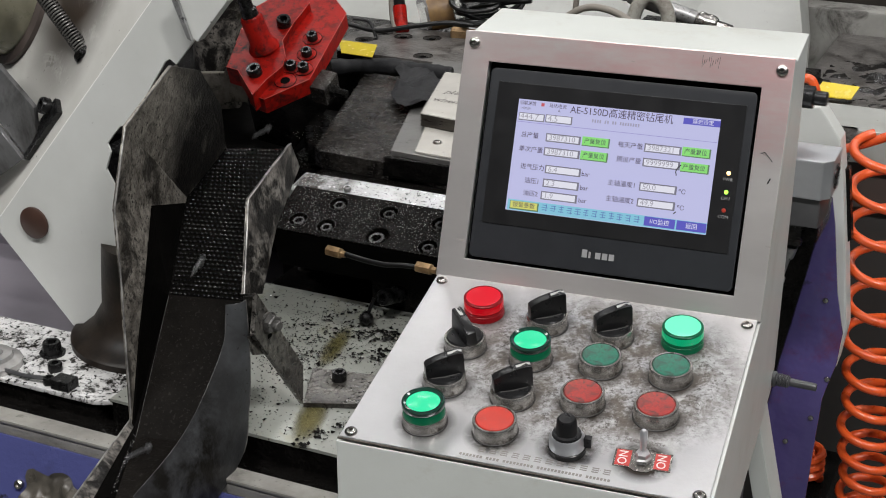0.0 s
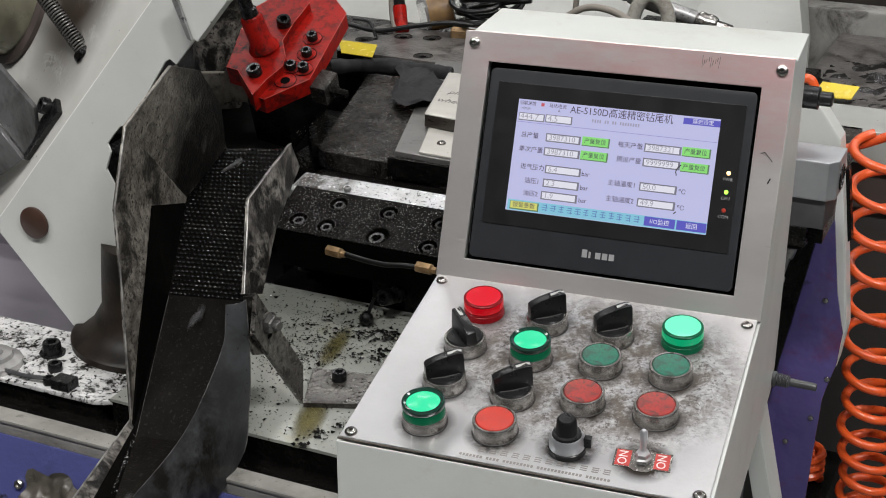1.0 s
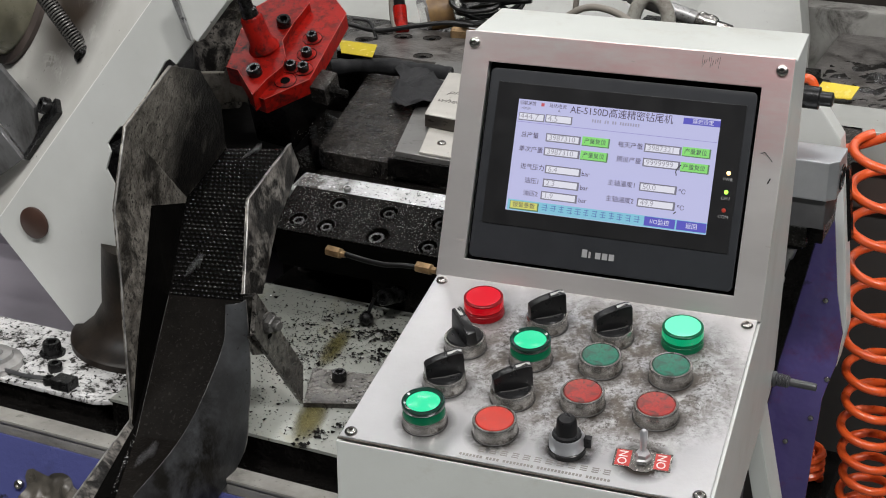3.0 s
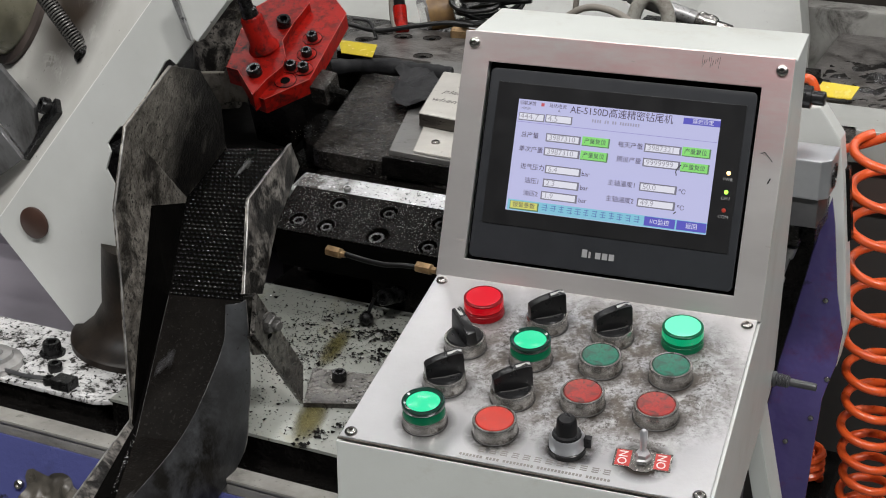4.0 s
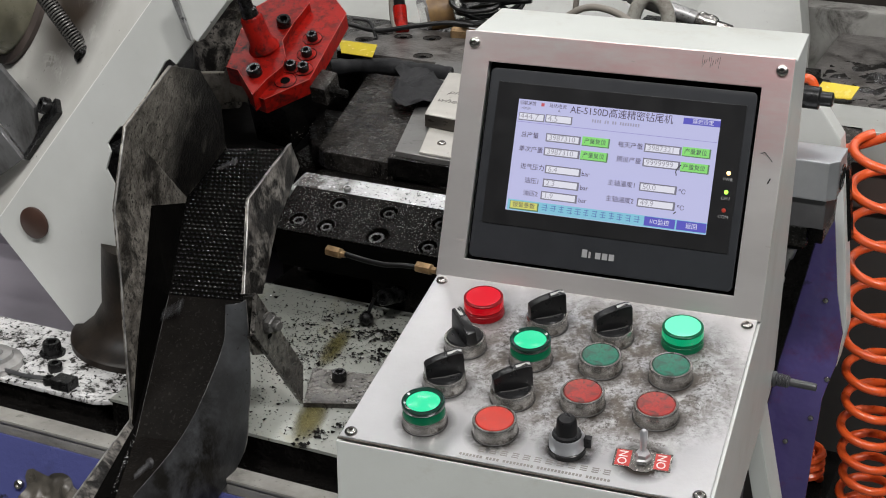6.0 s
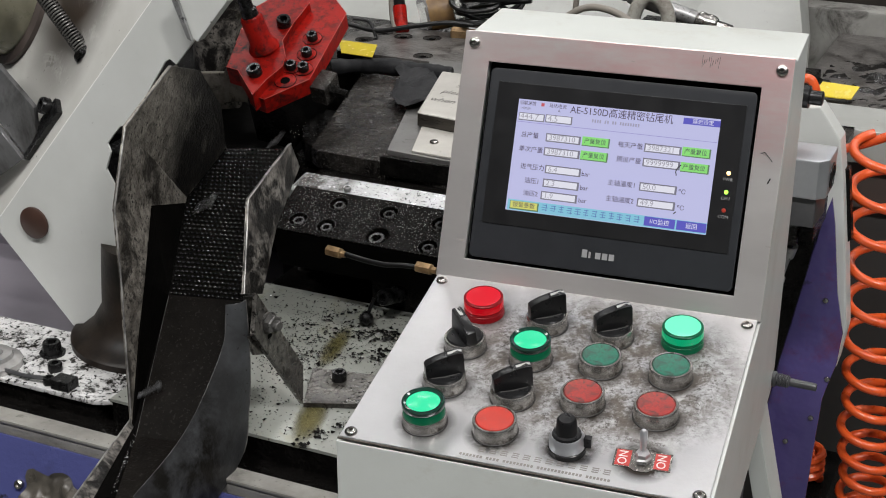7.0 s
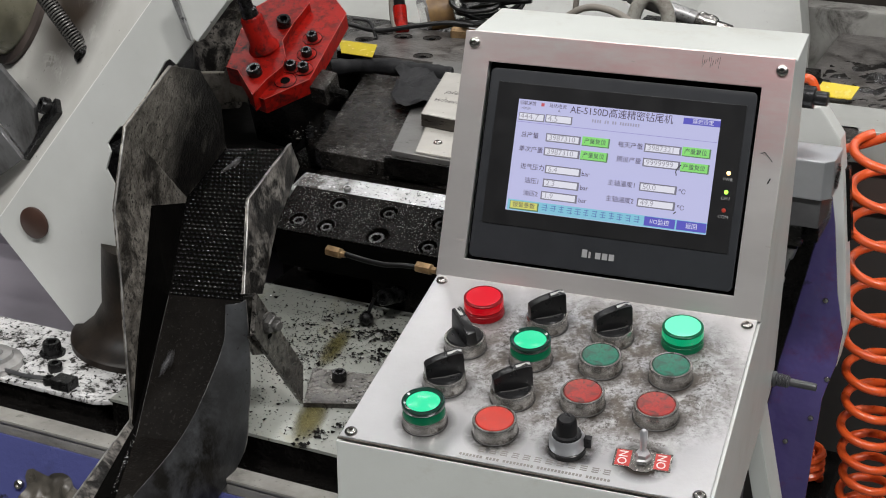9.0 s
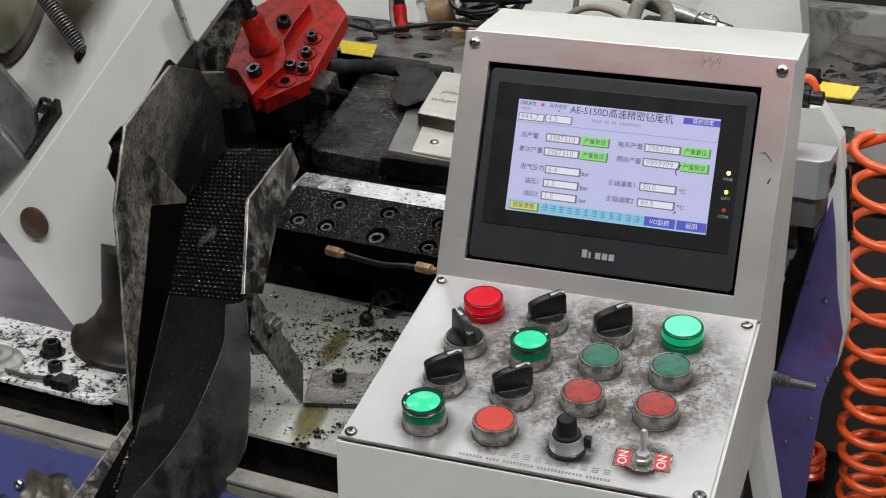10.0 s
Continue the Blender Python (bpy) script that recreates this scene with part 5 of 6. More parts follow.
def base_casting():
    b = thing("base_casting", pose(-0.55, -0.01, 0.888), "bright oily casting with black bolts at the arm's foot", "machine part")
    part("casting", prism([(-0.40, -0.058), (0.095, -0.058), (0.125, -0.045), (0.135, 0.0), (0.13, 0.19), (0.0, 0.19), (-0.012, 0.047), (-0.40, 0.047)], -0.0075, -0.003, "z", 0.0012), CAST, b)
    part("footing", prism([(-0.395, -0.055), (0.095, -0.055), (0.128, 0.0), (0.125, 0.185), (0.004, 0.185), (-0.010, 0.044), (-0.395, 0.044)], -0.088, -0.008, "z", 0.001), OILY, b, "black oily footing")
    
    part("pivot", lathe([(0.0880, -0.003), (0.0880, 0.003), (0.0850, 0.006), (0.0770, 0.008), (0.0640, 0.020), (0.0550, 0.036), (0.0500, 0.100), (0, 0.101)], 52), PIVOT, b, "dark brown oily pivot column", True, pose(0.073, 0.082, 0))
    part("bushing", lathe([(0.028, -0.003), (0.028, 0.003), (0.020, 0.006), (0.019, 0.010), (0.0105, 0.010), (0.0095, 0.002)], 36), BRIGHT, b, "bright steel bushing", True, pose(-0.034, -0.041, 0))
    part("bore", lathe([(0.0096, 0.0022), (0, 0.0022)], 24), RECESS, b, "black bore", m=pose(-0.034, -0.041, 0))
    cap_screw(pose(0.002, 0.002, -0.003), 0.0090, 0.013, parent=b)
    part("washer", lathe([(0.0125, -0.003), (0.0125, -0.001), (0.009, -0.001)], 24), BLACK_OXIDE, b, smooth=True, m=pose(0.002, 0.002, 0))
    cap_screw(pose(0.026, -0.024, -0.003), 0.0068, 0.008, parent=b)
    cap_screw(pose(0.038, -0.048, -0.003), 0.0055, 0.007, parent=b)
    part("stop_block", box(0.046, 0.066, -0.056, -0.040, -0.003, 0.007, 0.001), BLACK_OXIDE, b)
    part("oil_pipe", tube(smooth_path([(-0.02, -0.050, 0.002), (0.012, -0.052, 0.002), (0.034, -0.050, 0.003)]), 0.0022, 8), STEEL_DULL, b, smooth=True)
    p_ = thing("grey_column", pose(-0.8, 0.34, 0.8), "grey painted machine column", "machine column")
    part("column", box(-0.4, 0.14, 0.0, 0.08, -0.75, 0.12, 0.003), GREY_PAINT, p_)


# ---------------------------------------------------------------- red tool head
# mottled steel made lighter to stand in for light under the head
COLLAR_STEEL = surface("lightened_collar_steel", (0.36, 0.335, 0.295), (0.20, 0.184, 0.16), 0.42, 0.3, 50, (0.40, 0.60), bump=0.5, bump_scale=300, dist=0.002, stain=((0.04, 0.035, 0.03), 40, 0.52, 0.64), swirl=0.5)
RED_WORN = surface("worn_red_edge", (0.46, 0.10, 0.075), (0.50, 0.022, 0.012), 0.4, 0.1, 70, (0.42, 0.58), stain=((0.03, 0.012, 0.01), 60, 0.56, 0.66))


def red_head():
    r = thing("red_tool_head", Matrix.Translation((-0.5, 0.36, 1.05)), "red painted clamp head with black socket screws", "machine part")
    ex, ez = Vector((0.994, 0, -0.110)), Vector((0.100, -0.421, 0.902))
    ey = ez.cross(ex)
    M = Matrix((ex, ey, ez)).transposed().to_4x4()
    plate = [(-0.040, -0.008), (-0.0299, -0.0132), (-0.0138, -0.0154), (0.0193, 0.0323), (0.0055, 0.1500), (-0.0260, 0.1750), (-0.085, 0.165), (-0.070, 0.03)]
    part("face_plate", prism(plate, -0.022, 0.0, "z", 0.0012), RED, r, m=M)
    body = [(-0.0744, 0.0074), (-0.0583, 0.0069), (-0.0212, -0.0240), (-0.0192, 0.0035), (-0.0126, 0.0301), (-0.0176, 0.0458), (-0.0344, 0.0692), (-0.0375, 0.1023), (-0.037, 0.1408), (-0.0708, 0.163), (-0.0994, 0.1029), (-0.0848, 0.0485)]
    part("clamp_jaw", prism(body, -0.014, 0.012, "z", 0.0015), RED, r, m=M)
    for line, z in ((plate[1:6], 0.0), (body[:4] + body[4:9], 0.012), (body[9:], 0.012)):
        part("edge_line", tube([Vector((x, y, z - 0.0002)) for x, y in line], 0.0005, 6), RED_WORN, r, "paint worn pale along the edge", True, M)
    part("underside", prism([(-0.050, 0.0), (0.0, 0.0), (0.006, 0.10), (-0.05, 0.13)], -0.09, -0.0225, "z", 0.003), OILY, r, "black oily spindle nose", m=M)
    boss = M @ pose(-0.0480, 0.050, 0.010, -8, -18)
    b = part("boss", lathe([(0.0185, 0), (0.0175, 0.006), (0.0135, 0.012), (0.0130, 0.042), (0.0115, 0.044), (0, 0.044)], 32), RED, r, "red cylindrical boss", True, boss)
    part("plunger", lathe([(0.0098, 0.044), (0.0098, 0.052), (0.0078, 0.054), (0.0078, 0.066), (0.006, 0.068), (0.006, 0.09), (0, 0.09)], 24), BLACK_OXIDE, b, "black plunger", True)
    for x, y in ((-0.0110, 0.0955), (-0.0039, 0.0685), (0.0051, 0.0440), (-0.0100, 0.0420)):
        ring = part("recess", lathe([(0.0112, 0.0), (0.0112, 0.0004), (0.0086, 0.0004), (0.0084, 0.0001), (0, 0.0001)], 28), RED, r, smooth=True, m=M @ pose(x, y, 0.0001))
        cap_screw(M @ pose(x, y, 0.0), 0.0064, 0.008, parent=r)
    part("recess", lathe([(0.0120, 0.0), (0.0120, 0.0006), (0.0100, 0.0006), (0.0098, 0.0002), (0.0052, 0.0002)], 28), RED, r, smooth=True, m=M @ pose(-0.0059, 0.0203, 0.0001))
    part("bore", lathe([(0.0056, 0.0002), (0.0054, 0.0005), (0, 0.0005)], 20), RECESS, r, smooth=True, m=M @ pose(-0.0059, 0.0203, 0.0001))
    for x, y, q_ in ((-0.0110, 0.0955, 0.0112), (-0.0039, 0.0685, 0.0112), (0.0051, 0.0440, 0.0108), (-0.0100, 0.0420, 0.0108), (-0.0059, 0.0203, 0.0125)):
        part("grease_groove", lathe([(q_ + 0.0006, 0.0003), (q_ + 0.0004, 0.0008), (q_, 0.0008), (q_ - 0.0002, 0.0003)], 28), RECESS, r, "black grease line round the recess", True, M @ pose(x, y, 0.0001))
    face = M @ pose(-0.0361, 0.0086, 0.0115, 4, -6)
    cap_screw(face, 0.0085, 0.010, parent=r)
    cap_screw(M @ pose(-0.0463, 0.0949, 0.0115, 4, 6), 0.0085, 0.011, parent=r)
    # steel clamp with its bolt beside the head
    part("side_clamp", box(0.018, 0.038, 0.030, 0.062, -0.034, -0.010, 0.0015), SLIDE_IRON, r, "dull steel side clamp", m=M)
    part("clamp_bolt", lathe([(0.0075, 0), (0.0075, 0.006), (0.0048, 0.0065), (0.0048, 0.020), (0, 0.020)], 6), OILED_BOLT, r, m=M @ pose(0.0382, 0.044, -0.022, 0, 90))
    # grey guide collar in front of the head
    g = thing("guide_collar", pose(-0.6, 0.45, 1.0), "mottled steel guide collar with a scooped lower edge", "machine part")
    part("collar", prism([(-0.0806, -0.0213), (-0.0505, -0.0079), (-0.0174, -0.0006), (0.0069, 0.0003), (0.0266, -0.0035), (0.0465, 0.0005), (0.0484, 0.0361), (0.0043, 0.0236), (0.0021, 0.0516), (-0.0024, 0.0804), (-0.0197, 0.0596), (-0.0352, 0.033), (-0.0765, 0.028), (-0.0981, 0.0181), (-0.111, 0.0325), (-0.127, -0.0223)], 0.0, 0.012, "y", 0.001), COLLAR_STEEL, g)
    part("sleeve", lathe([(0.036, -0.05), (0.036, 0.22), (0.030, 0.224), (0, 0.224)], 40), MOTTLED_DARK, g, "dark oily column", True, pose(-0.085, 0.075, 0.0))
    # near-black colour stands in for shade under the red head
    part("rear_body", box(-0.16, 0.10, -0.09, 0.10, -0.10, -0.030, 0.004), DEEP_BLACK, g, "spindle body coloured black for the recess's shade")


def glints(parent, count, area, z, o, seed, m=None, bores=()):
    """Tiny bright flecks that stand in for wet glints, strewn over an area."""
    rnd = random.Random(seed)
    bm = bmesh.new()
    for i in range(count):
        x, y = rnd.uniform(area[0], area[1]) - o.x, rnd.uniform(area[2], area[3]) - o.y
        if any((x - bx) ** 2 + (y - by) ** 2 < (br + 0.0008) ** 2 for bx, by, br in bores):
            continue
        s_ = rnd.uniform(0.00014, 0.00045) * (1.7 if rnd.random() < 0.12 else 1)
        a = rnd.uniform(0, 6.28)
        q = [bm.verts.new((x + s_ * math.cos(a + t) * rnd.uniform(0.6, 1.8), y + s_ * math.sin(a + t), z + rnd.uniform(0, 0.5) * s_)) for t in (0, 2.1, 4.2)]
        top = bm.verts.new((x, y, z + s_ * rnd.uniform(0.4, 1.2)))
        for k in range(3):
            bm.faces.new((q[k], q[(k + 1) % 3], top))
        bm.faces.new(q)
    return tagged(part("glint_flecks", bm, GLINT_FLECK, parent, "tiny bright flecks standing in for wet glints", m=m), kind="stuff")


# pale and barely metallic: the glint is in the colour
GLINT_FLECK = surface("bright_glint_fleck", (0.85, 0.84, 0.81), (0.12, 0.118, 0.11), 0.2, 0.15, 260, (0.42, 0.58))
# its light specks paint in the sparkle of wet iron
BLOCK_IRON = surface("oil_black_block_iron", (0.0026, 0.0024, 0.0021), (0.0080, 0.0074, 0.0066), 0.22, 0.0, 60, spec=0.08, dist=0.003, bump=0.8, bump_scale=260, speck=((0.026, 0.024, 0.022), 420, 0.60, 0.66))


# ---------------------------------------------------------------- sliding carriage
def carriage():
    k = thing("sliding_carriage", pose(-0.30, 0.45, 0.99), "oily sliding carriage with a satin lid plate", "machine slide")
    o = Vector((-0.30, 0.45, 0.99))

    def pbox(nm, x0, x1, y0, y1, z0, z1, mat, lab="", w=0.0015):
        return part(nm, box(x0 - o.x, x1 - o.x, y0 - o.y, y1 - o.y, z0 - o.z, z1 - o.z, w), mat, k, lab)

    def plan(nm, pts, z0, z1, mat, lab="", w=0.001):
        return part(nm, prism([(x - o.x, y - o.y) for x, y in pts], z0 - o.z, z1 - o.z, "z", w), mat, k, lab)

    plan("slide_body", [(-0.452, 0.340), (-0.440, 0.331), (-0.356, 0.327), (-0.350, 0.335), (-0.280, 0.327), (0.09, 0.327), (0.09, 0.66), (-0.545, 0.66)], 0.980, 1.000, SLIDE_IRON, "oily grey slide plate")
    plan("slide_rail", [(-0.445, 0.340), (0.085, 0.340), (0.085, 0.66), (-0.53, 0.66)], 0.9715, 0.9795, OILY)
    plan("nose", [(-0.500, 0.400), (-0.468, 0.352), (-0.4530, 0.352), (-0.470, 0.44), (-0.52, 0.47)], 0.9735, 0.998, OILY, "wet black slide nose", 0.004)
    plan("cover_plate", [(-0.3624, 0.350), (-0.20, 0.336), (-0.20, 0.70), (-0.4720, 0.70)], 1.0002, 1.0060, STEEL_LID, "grey steel cover plate")
    plan("front_skirt", [(-0.3600, 0.3265), (-0.20, 0.3265), (-0.20, 0.3325), (-0.3600, 0.3325)], 0.985, 1.0060, OILY)
    plan("lid_base", [(-0.3340, 0.352), (-0.20, 0.345), (-0.20, 0.60), (-0.4120, 0.60)], 1.0062, 1.0085, LID, "satin lid flange")
    plan("lid", [(-0.3660, 0.4340), (-0.20, 0.412), (-0.20, 0.598), (-0.4090, 0.598)], 1.0087, 1.0240, LID, "satin stainless lid box", 0.003)
    # thin cover whose dark colour stands in for a dark reflection
    plan("lid_front", [(-0.3645, 0.4322), (-0.20, 0.4103), (-0.20, 0.4118), (-0.3645, 0.4337)], 1.0088, 1.0228, LID_DARK, "lid front coloured for its dark reflection", 0.0)
    dome_screw(Matrix.Translation(Vector((-0.3225, 0.386, 1.0085)) - o) @ Matrix.Scale(1.15, 4), k)
    tilt = Matrix.Translation(Vector((-0.380, 0.520, 1.0242)) - o) @ pose(0, 0, 0, 0, 0, -4)
    lettering("lid_text", "拆装", 0.020, tilt @ pose(0.012, 0.030, 0), DARK_MARK, k)
    lettering("lid_text", "please", 0.019, tilt @ pose(0.008, 0.000, 0), DARK_MARK, k, squash=0.8)
    lettering("lid_text", "when ins", 0.019, tilt @ pose(0.009, -0.032, 0), DARK_MARK, k, squash=0.8)
    glints(k, 420, (-0.44, -0.36, 0.335, 0.60), 1.0002 - o.z, o, 31)
    glints(k, 160, (-0.505, -0.456, 0.36, 0.45), 0.9985 - o.z, o, 32)
    # black studs on the nose
    for x, y in ((-0.478, 0.375), (-0.490, 0.395), (-0.472, 0.398), (-0.482, 0.42)):
        cap_screw(Matrix.Translation(Vector((x, y, 0.997)) - o), 0.0045, 0.005, parent=k)
    # end block beside the console, with a bored side
    pbox("cross_bar", 0.0905, 0.105, 0.33, 0.40, 0.985, 1.010, OILY)
    e = plan("end_block", [(0.040, 0.300), (0.108, 0.300), (0.116, 0.310), (0.116, 0.352), (0.040, 0.352)], 1.0400, 1.0780, ALU, "milled aluminium end block with a bored side", 0.0015)
    plan("end_block_base", [(0.040, 0.304), (0.108, 0.304), (0.110, 0.350), (0.040, 0.350)], 1.0105, 1.0395, STEEL_DULL)
    part("bore", lathe([(0.0125, 0), (0.0125, 0.0012), (0.0105, 0.0014), (0.0100, 0.0002), (0, 0.0002)], 28), BLACK_OXIDE, e, smooth=True, m=Matrix.Translation(Vector((0.1160, 0.331, 1.056)) - o) @ pose(0, 0, 0, 0, 90))
    pbox("fitting_post", 0.030, 0.052, 0.353, 0.375, 1.00, 1.135, STEEL_DULL)
    part("hose_fitting", lathe([(0.011, 0), (0.011, 0.030), (0.007, 0.031), (0.007, 0.042), (0.005, 0.043), (0, 0.043)], 20), BLACK_PLASTIC, k, "black hose fitting", True, Matrix.Translation(Vector((0.0525, 0.364, 1.119)) - o) @ pose(0, 0, 0, 0, 90))
    return k


# the lid's steel with a dark reflection put into its colour
LID_DARK = surface("lid_edge_dark_reflection", (0.075, 0.066, 0.055), (0.035, 0.031, 0.027), 0.3, 0.5, 20, stretch=(1, 1, 6))
STEEL_LID = surface("grey_cover_steel", (0.26, 0.255, 0.245), (0.17, 0.166, 0.158), 0.42, 0.6, 16, bump=0.15, speck=((0.05, 0.045, 0.04), 60, 0.62, 0.70))


def rag():
    r = thing("oily_rag", pose(-0.48, 0.60, 1.01), "dark oily rag draped over the slide", "rag")
    rnd = random.Random(8)
    bm = bmesh.new()
    nx, ny = 26, 18
    grid = []
    for j in range(ny + 1):
        row = []
        for i in range(nx + 1):
            u, v = i / nx, j / ny
            x = -0.02 + 0.065 * u + 0.075 * v * (1 - 0.2 * u) + 0.012 * math.sin(5 * v + 3 * u)
            y = 0.020 + 0.02 * u - 0.150 * v * (0.35 + 0.65 * math.sin(math.pi * min(1, 0.15 + 0.75 * u)))
            z = 0.004 + 0.006 * math.exp(-((v - 0.06) / 0.12) ** 2) + 0.007 * noise.noise(Vector((x * 38, y * 38, 3.1))) + 0.003 * noise.noise(Vector((x * 120, y * 120, 1.0)))
            row.append(bm.verts.new((x, y, max(z, -0.002))))
        grid.append(row)
    for j in range(ny):
        for i in range(nx):
            bm.faces.new((grid[j][i], grid[j][i + 1], grid[j + 1][i + 1], grid[j + 1][i]))
    part("cloth", bm, CLOTH, r, smooth=True)
    o = Vector((-0.48, 0.60, 1.01))
    roll = smooth_path([Vector(q) - o for q in ((-0.570, 0.590, 1.010), (-0.530, 0.606, 1.014), (-0.490, 0.612, 1.016), (-0.445, 0.625, 1.012), (-0.41, 0.63, 1.010))], 8)
    part("rolled_hem", tube(roll, 0.012, 10, radii=[0.0105 + 0.0022 * noise.noise(Vector((i * 0.21, 0, 0))) + 0.0006 * math.sin(i * 1.9) for i in range(len(roll))]), CLOTH, r, "rolled dark hem", True)
    y_ = thing("warning_label", pose(-0.55, 0.63, 1.03), "yellow glossy warning label, bent", "label")
    p = Vector((-0.55, 0.63, 1.03))
    part("tag", sheet([tuple(Vector(q) - p) for q in ((-0.5557, 0.606, 1.029), (-0.5093, 0.6035, 1.029), (-0.5268, 0.652, 1.031), (-0.5848, 0.654, 1.031))], 0.001), YELLOW, y_)
    part("stand", box(-0.02, 0.02, -0.01, 0.02, -0.029, -0.004, 0.001), OILY, y_)


# ---------------------------------------------------------------- right side
def right_side():
    g = thing("guard_housing", pose(0.1, 0.43, 0.9), "white guard housing with a chamfered corner", "machine guard")
    part("plate", prism([(-0.0488, 0.1881), (-0.0156, 0.1925), (0.0077, 0.1614), (0.0158, 0.1133), (0.0282, 0.0218), (0.0361, -0.0449), (0.0305, -0.0896), (-0.0163, -0.1)], -0.008, 0.02, "y", 0.002), WHITE_PAINT, g, "white painted plate")
    part("edge_strip", prism([(0.0114, 0.1261), (0.0175, 0.127), (0.0282, 0.0512), (0.0241, 0.0473)], 0.006, 0.020, "y", 0.001), OILY, g, "black ribbed edge strip")
    # black plate added to fill the gap beside the guard
    part("gap_filler", prism([(-0.0321, 0.0795), (0.0005, 0.0832), (-0.0076, 0.0242), (-0.0179, -0.0362), (-0.0275, -0.0917), (-0.0321, -0.1271), (-0.0513, -0.1316), (-0.0692, 0.0733)], -0.030, -0.0085, "y", 0.001), OILY, g, "black oily plate filling the gap")
    f = part("pipe_fitting", lathe([(0.0075, 0), (0.0075, 0.010), (0.0095, 0.011), (0.0095, 0.024), (0.0070, 0.025), (0.0060, 0.050), (0.0085, 0.052), (0.0085, 0.066), (0, 0.066)], 18), STEEL, g, "dull steel pipe fitting", True, pose(-0.042, -0.040, -0.004, 8, 16))
    d = thing("side_panel", pose(0.1, 0.415, 0.3), "glossy violet-blue machine side panel", "machine panel")
    P = [(0.0076, 0.7036), (0.0136, 0.6739), (0.0239, 0.5999), (0.034, 0.5551), (0.0315, 0.5193), (0.0213, 0.4762), (0.0186, 0.4161), (0.0162, 0.3489), (0.0137, 0.1809), (-0.0212, 0.1696), (-0.0198, 0.3392), (-0.0386, 0.4361), (-0.0322, 0.4742), (-0.03, 0.5024), (-0.0194, 0.5553), (-0.0104, 0.6127), (0.0005, 0.6747)]
    part("sheet", prism(P, -0.004, 0.0, "y", 0.0008), PURPLE_PAINT, d)
    for x, z in ((0.013, 0.59), (0.024, 0.50), (-0.012, 0.415), (0.012, 0.45)):
        part("rivet", lathe([(0.0032, 0), (0.0026, 0.0014), (0, 0.0018)], 12), CHROME, d, smooth=True, m=pose(x, -0.0042, z, 90))


def air_hose():
    h = thing("coiled_air_hose", pose(0.145, 0.48, 0.0), "coiled orange air hose hanging beside the machine", "hose")
    pitch = [0.0425] * 6 + [0.036, 0.034, 0.031, 0.029, 0.027, 0.025, 0.024, 0.023, 0.022, 0.022]
    z, path = 1.046, []
    for k, p in enumerate(pitch):
        for i in range(28):
            a = math.pi * 0.62 + 2 * math.pi * i / 28
            zz = z - p * i / 28
            cx = 0.139 + 0.030 * (1.052 - zz) / 0.40 - 0.145
            w = 0.0265 + 0.0012 * math.sin(k * 1.7)
            path.append(Vector((cx + w * math.cos(a) + 0.0012 * math.sin(k * 2.1), w * math.sin(a), zz)))
        z -= p
    part("coil", tube(path, 0.0050, 10), ORANGE, h, smooth=True)
    lead = smooth_path([Vector(q) - Vector((0.145, 0.48, 0)) for q in ((0.21, 0.50, 1.078), (0.165, 0.502, 1.058), (0.140, 0.503, 1.043), (0.118, 0.504, 1.032), (0.095, 0.505, 1.022))])
    part("lead", tube(lead, 0.0050, 10), ORANGE, h, smooth=True)
    tail = smooth_path([Vector(q) - Vector((0.145, 0.48, 0)) for q in ((0.050, 0.455, 1.108), (0.066, 0.455, 1.110), (0.074, 0.455, 1.096), (0.079, 0.458, 1.075), (0.082, 0.462, 1.055))])
    part("tail", tube(tail, 0.0050, 10), ORANGE, h, smooth=True)
    l2 = thing("orange_hose_pile", pose(0.101, 0.50, 0.622), "orange hose coils piled low behind the panel", "hose")
    pts = [Vector((0.016 * math.cos(i * 0.35), 0.016 * math.sin(i * 0.35), 0.0 + i * 0.0006)) for i in range(70)]
    part("coil", tube(pts, 0.0055, 8), ORANGE, l2, smooth=True)
    part("shelf", box(-0.05, 0.03, -0.03, 0.08, -0.64, -0.006, 0.003), OILY, l2)


# ---------------------------------------------------------------- rear
REAR_IRON = surface("oily_grey_rear_iron", (0.075, 0.070, 0.066), (0.125, 0.118, 0.110), 0.32, 0.0, 30, spec=0.3, dist=0.002, bump=0.6, bump_scale=230, speck=((0.22, 0.21, 0.19), 260, 0.62, 0.70), stain=((0.025, 0.022, 0.02), 20, 0.48, 0.60))


SLUDGE = surface("black_oily_sludge", (0.005, 0.0047, 0.0044), (0.018, 0.017, 0.016), 0.24, 0, 40, spec=0.30, bump=0.6, bump_scale=160, dist=0.003, speck=((0.06, 0.056, 0.05), 120, 0.66, 0.74))


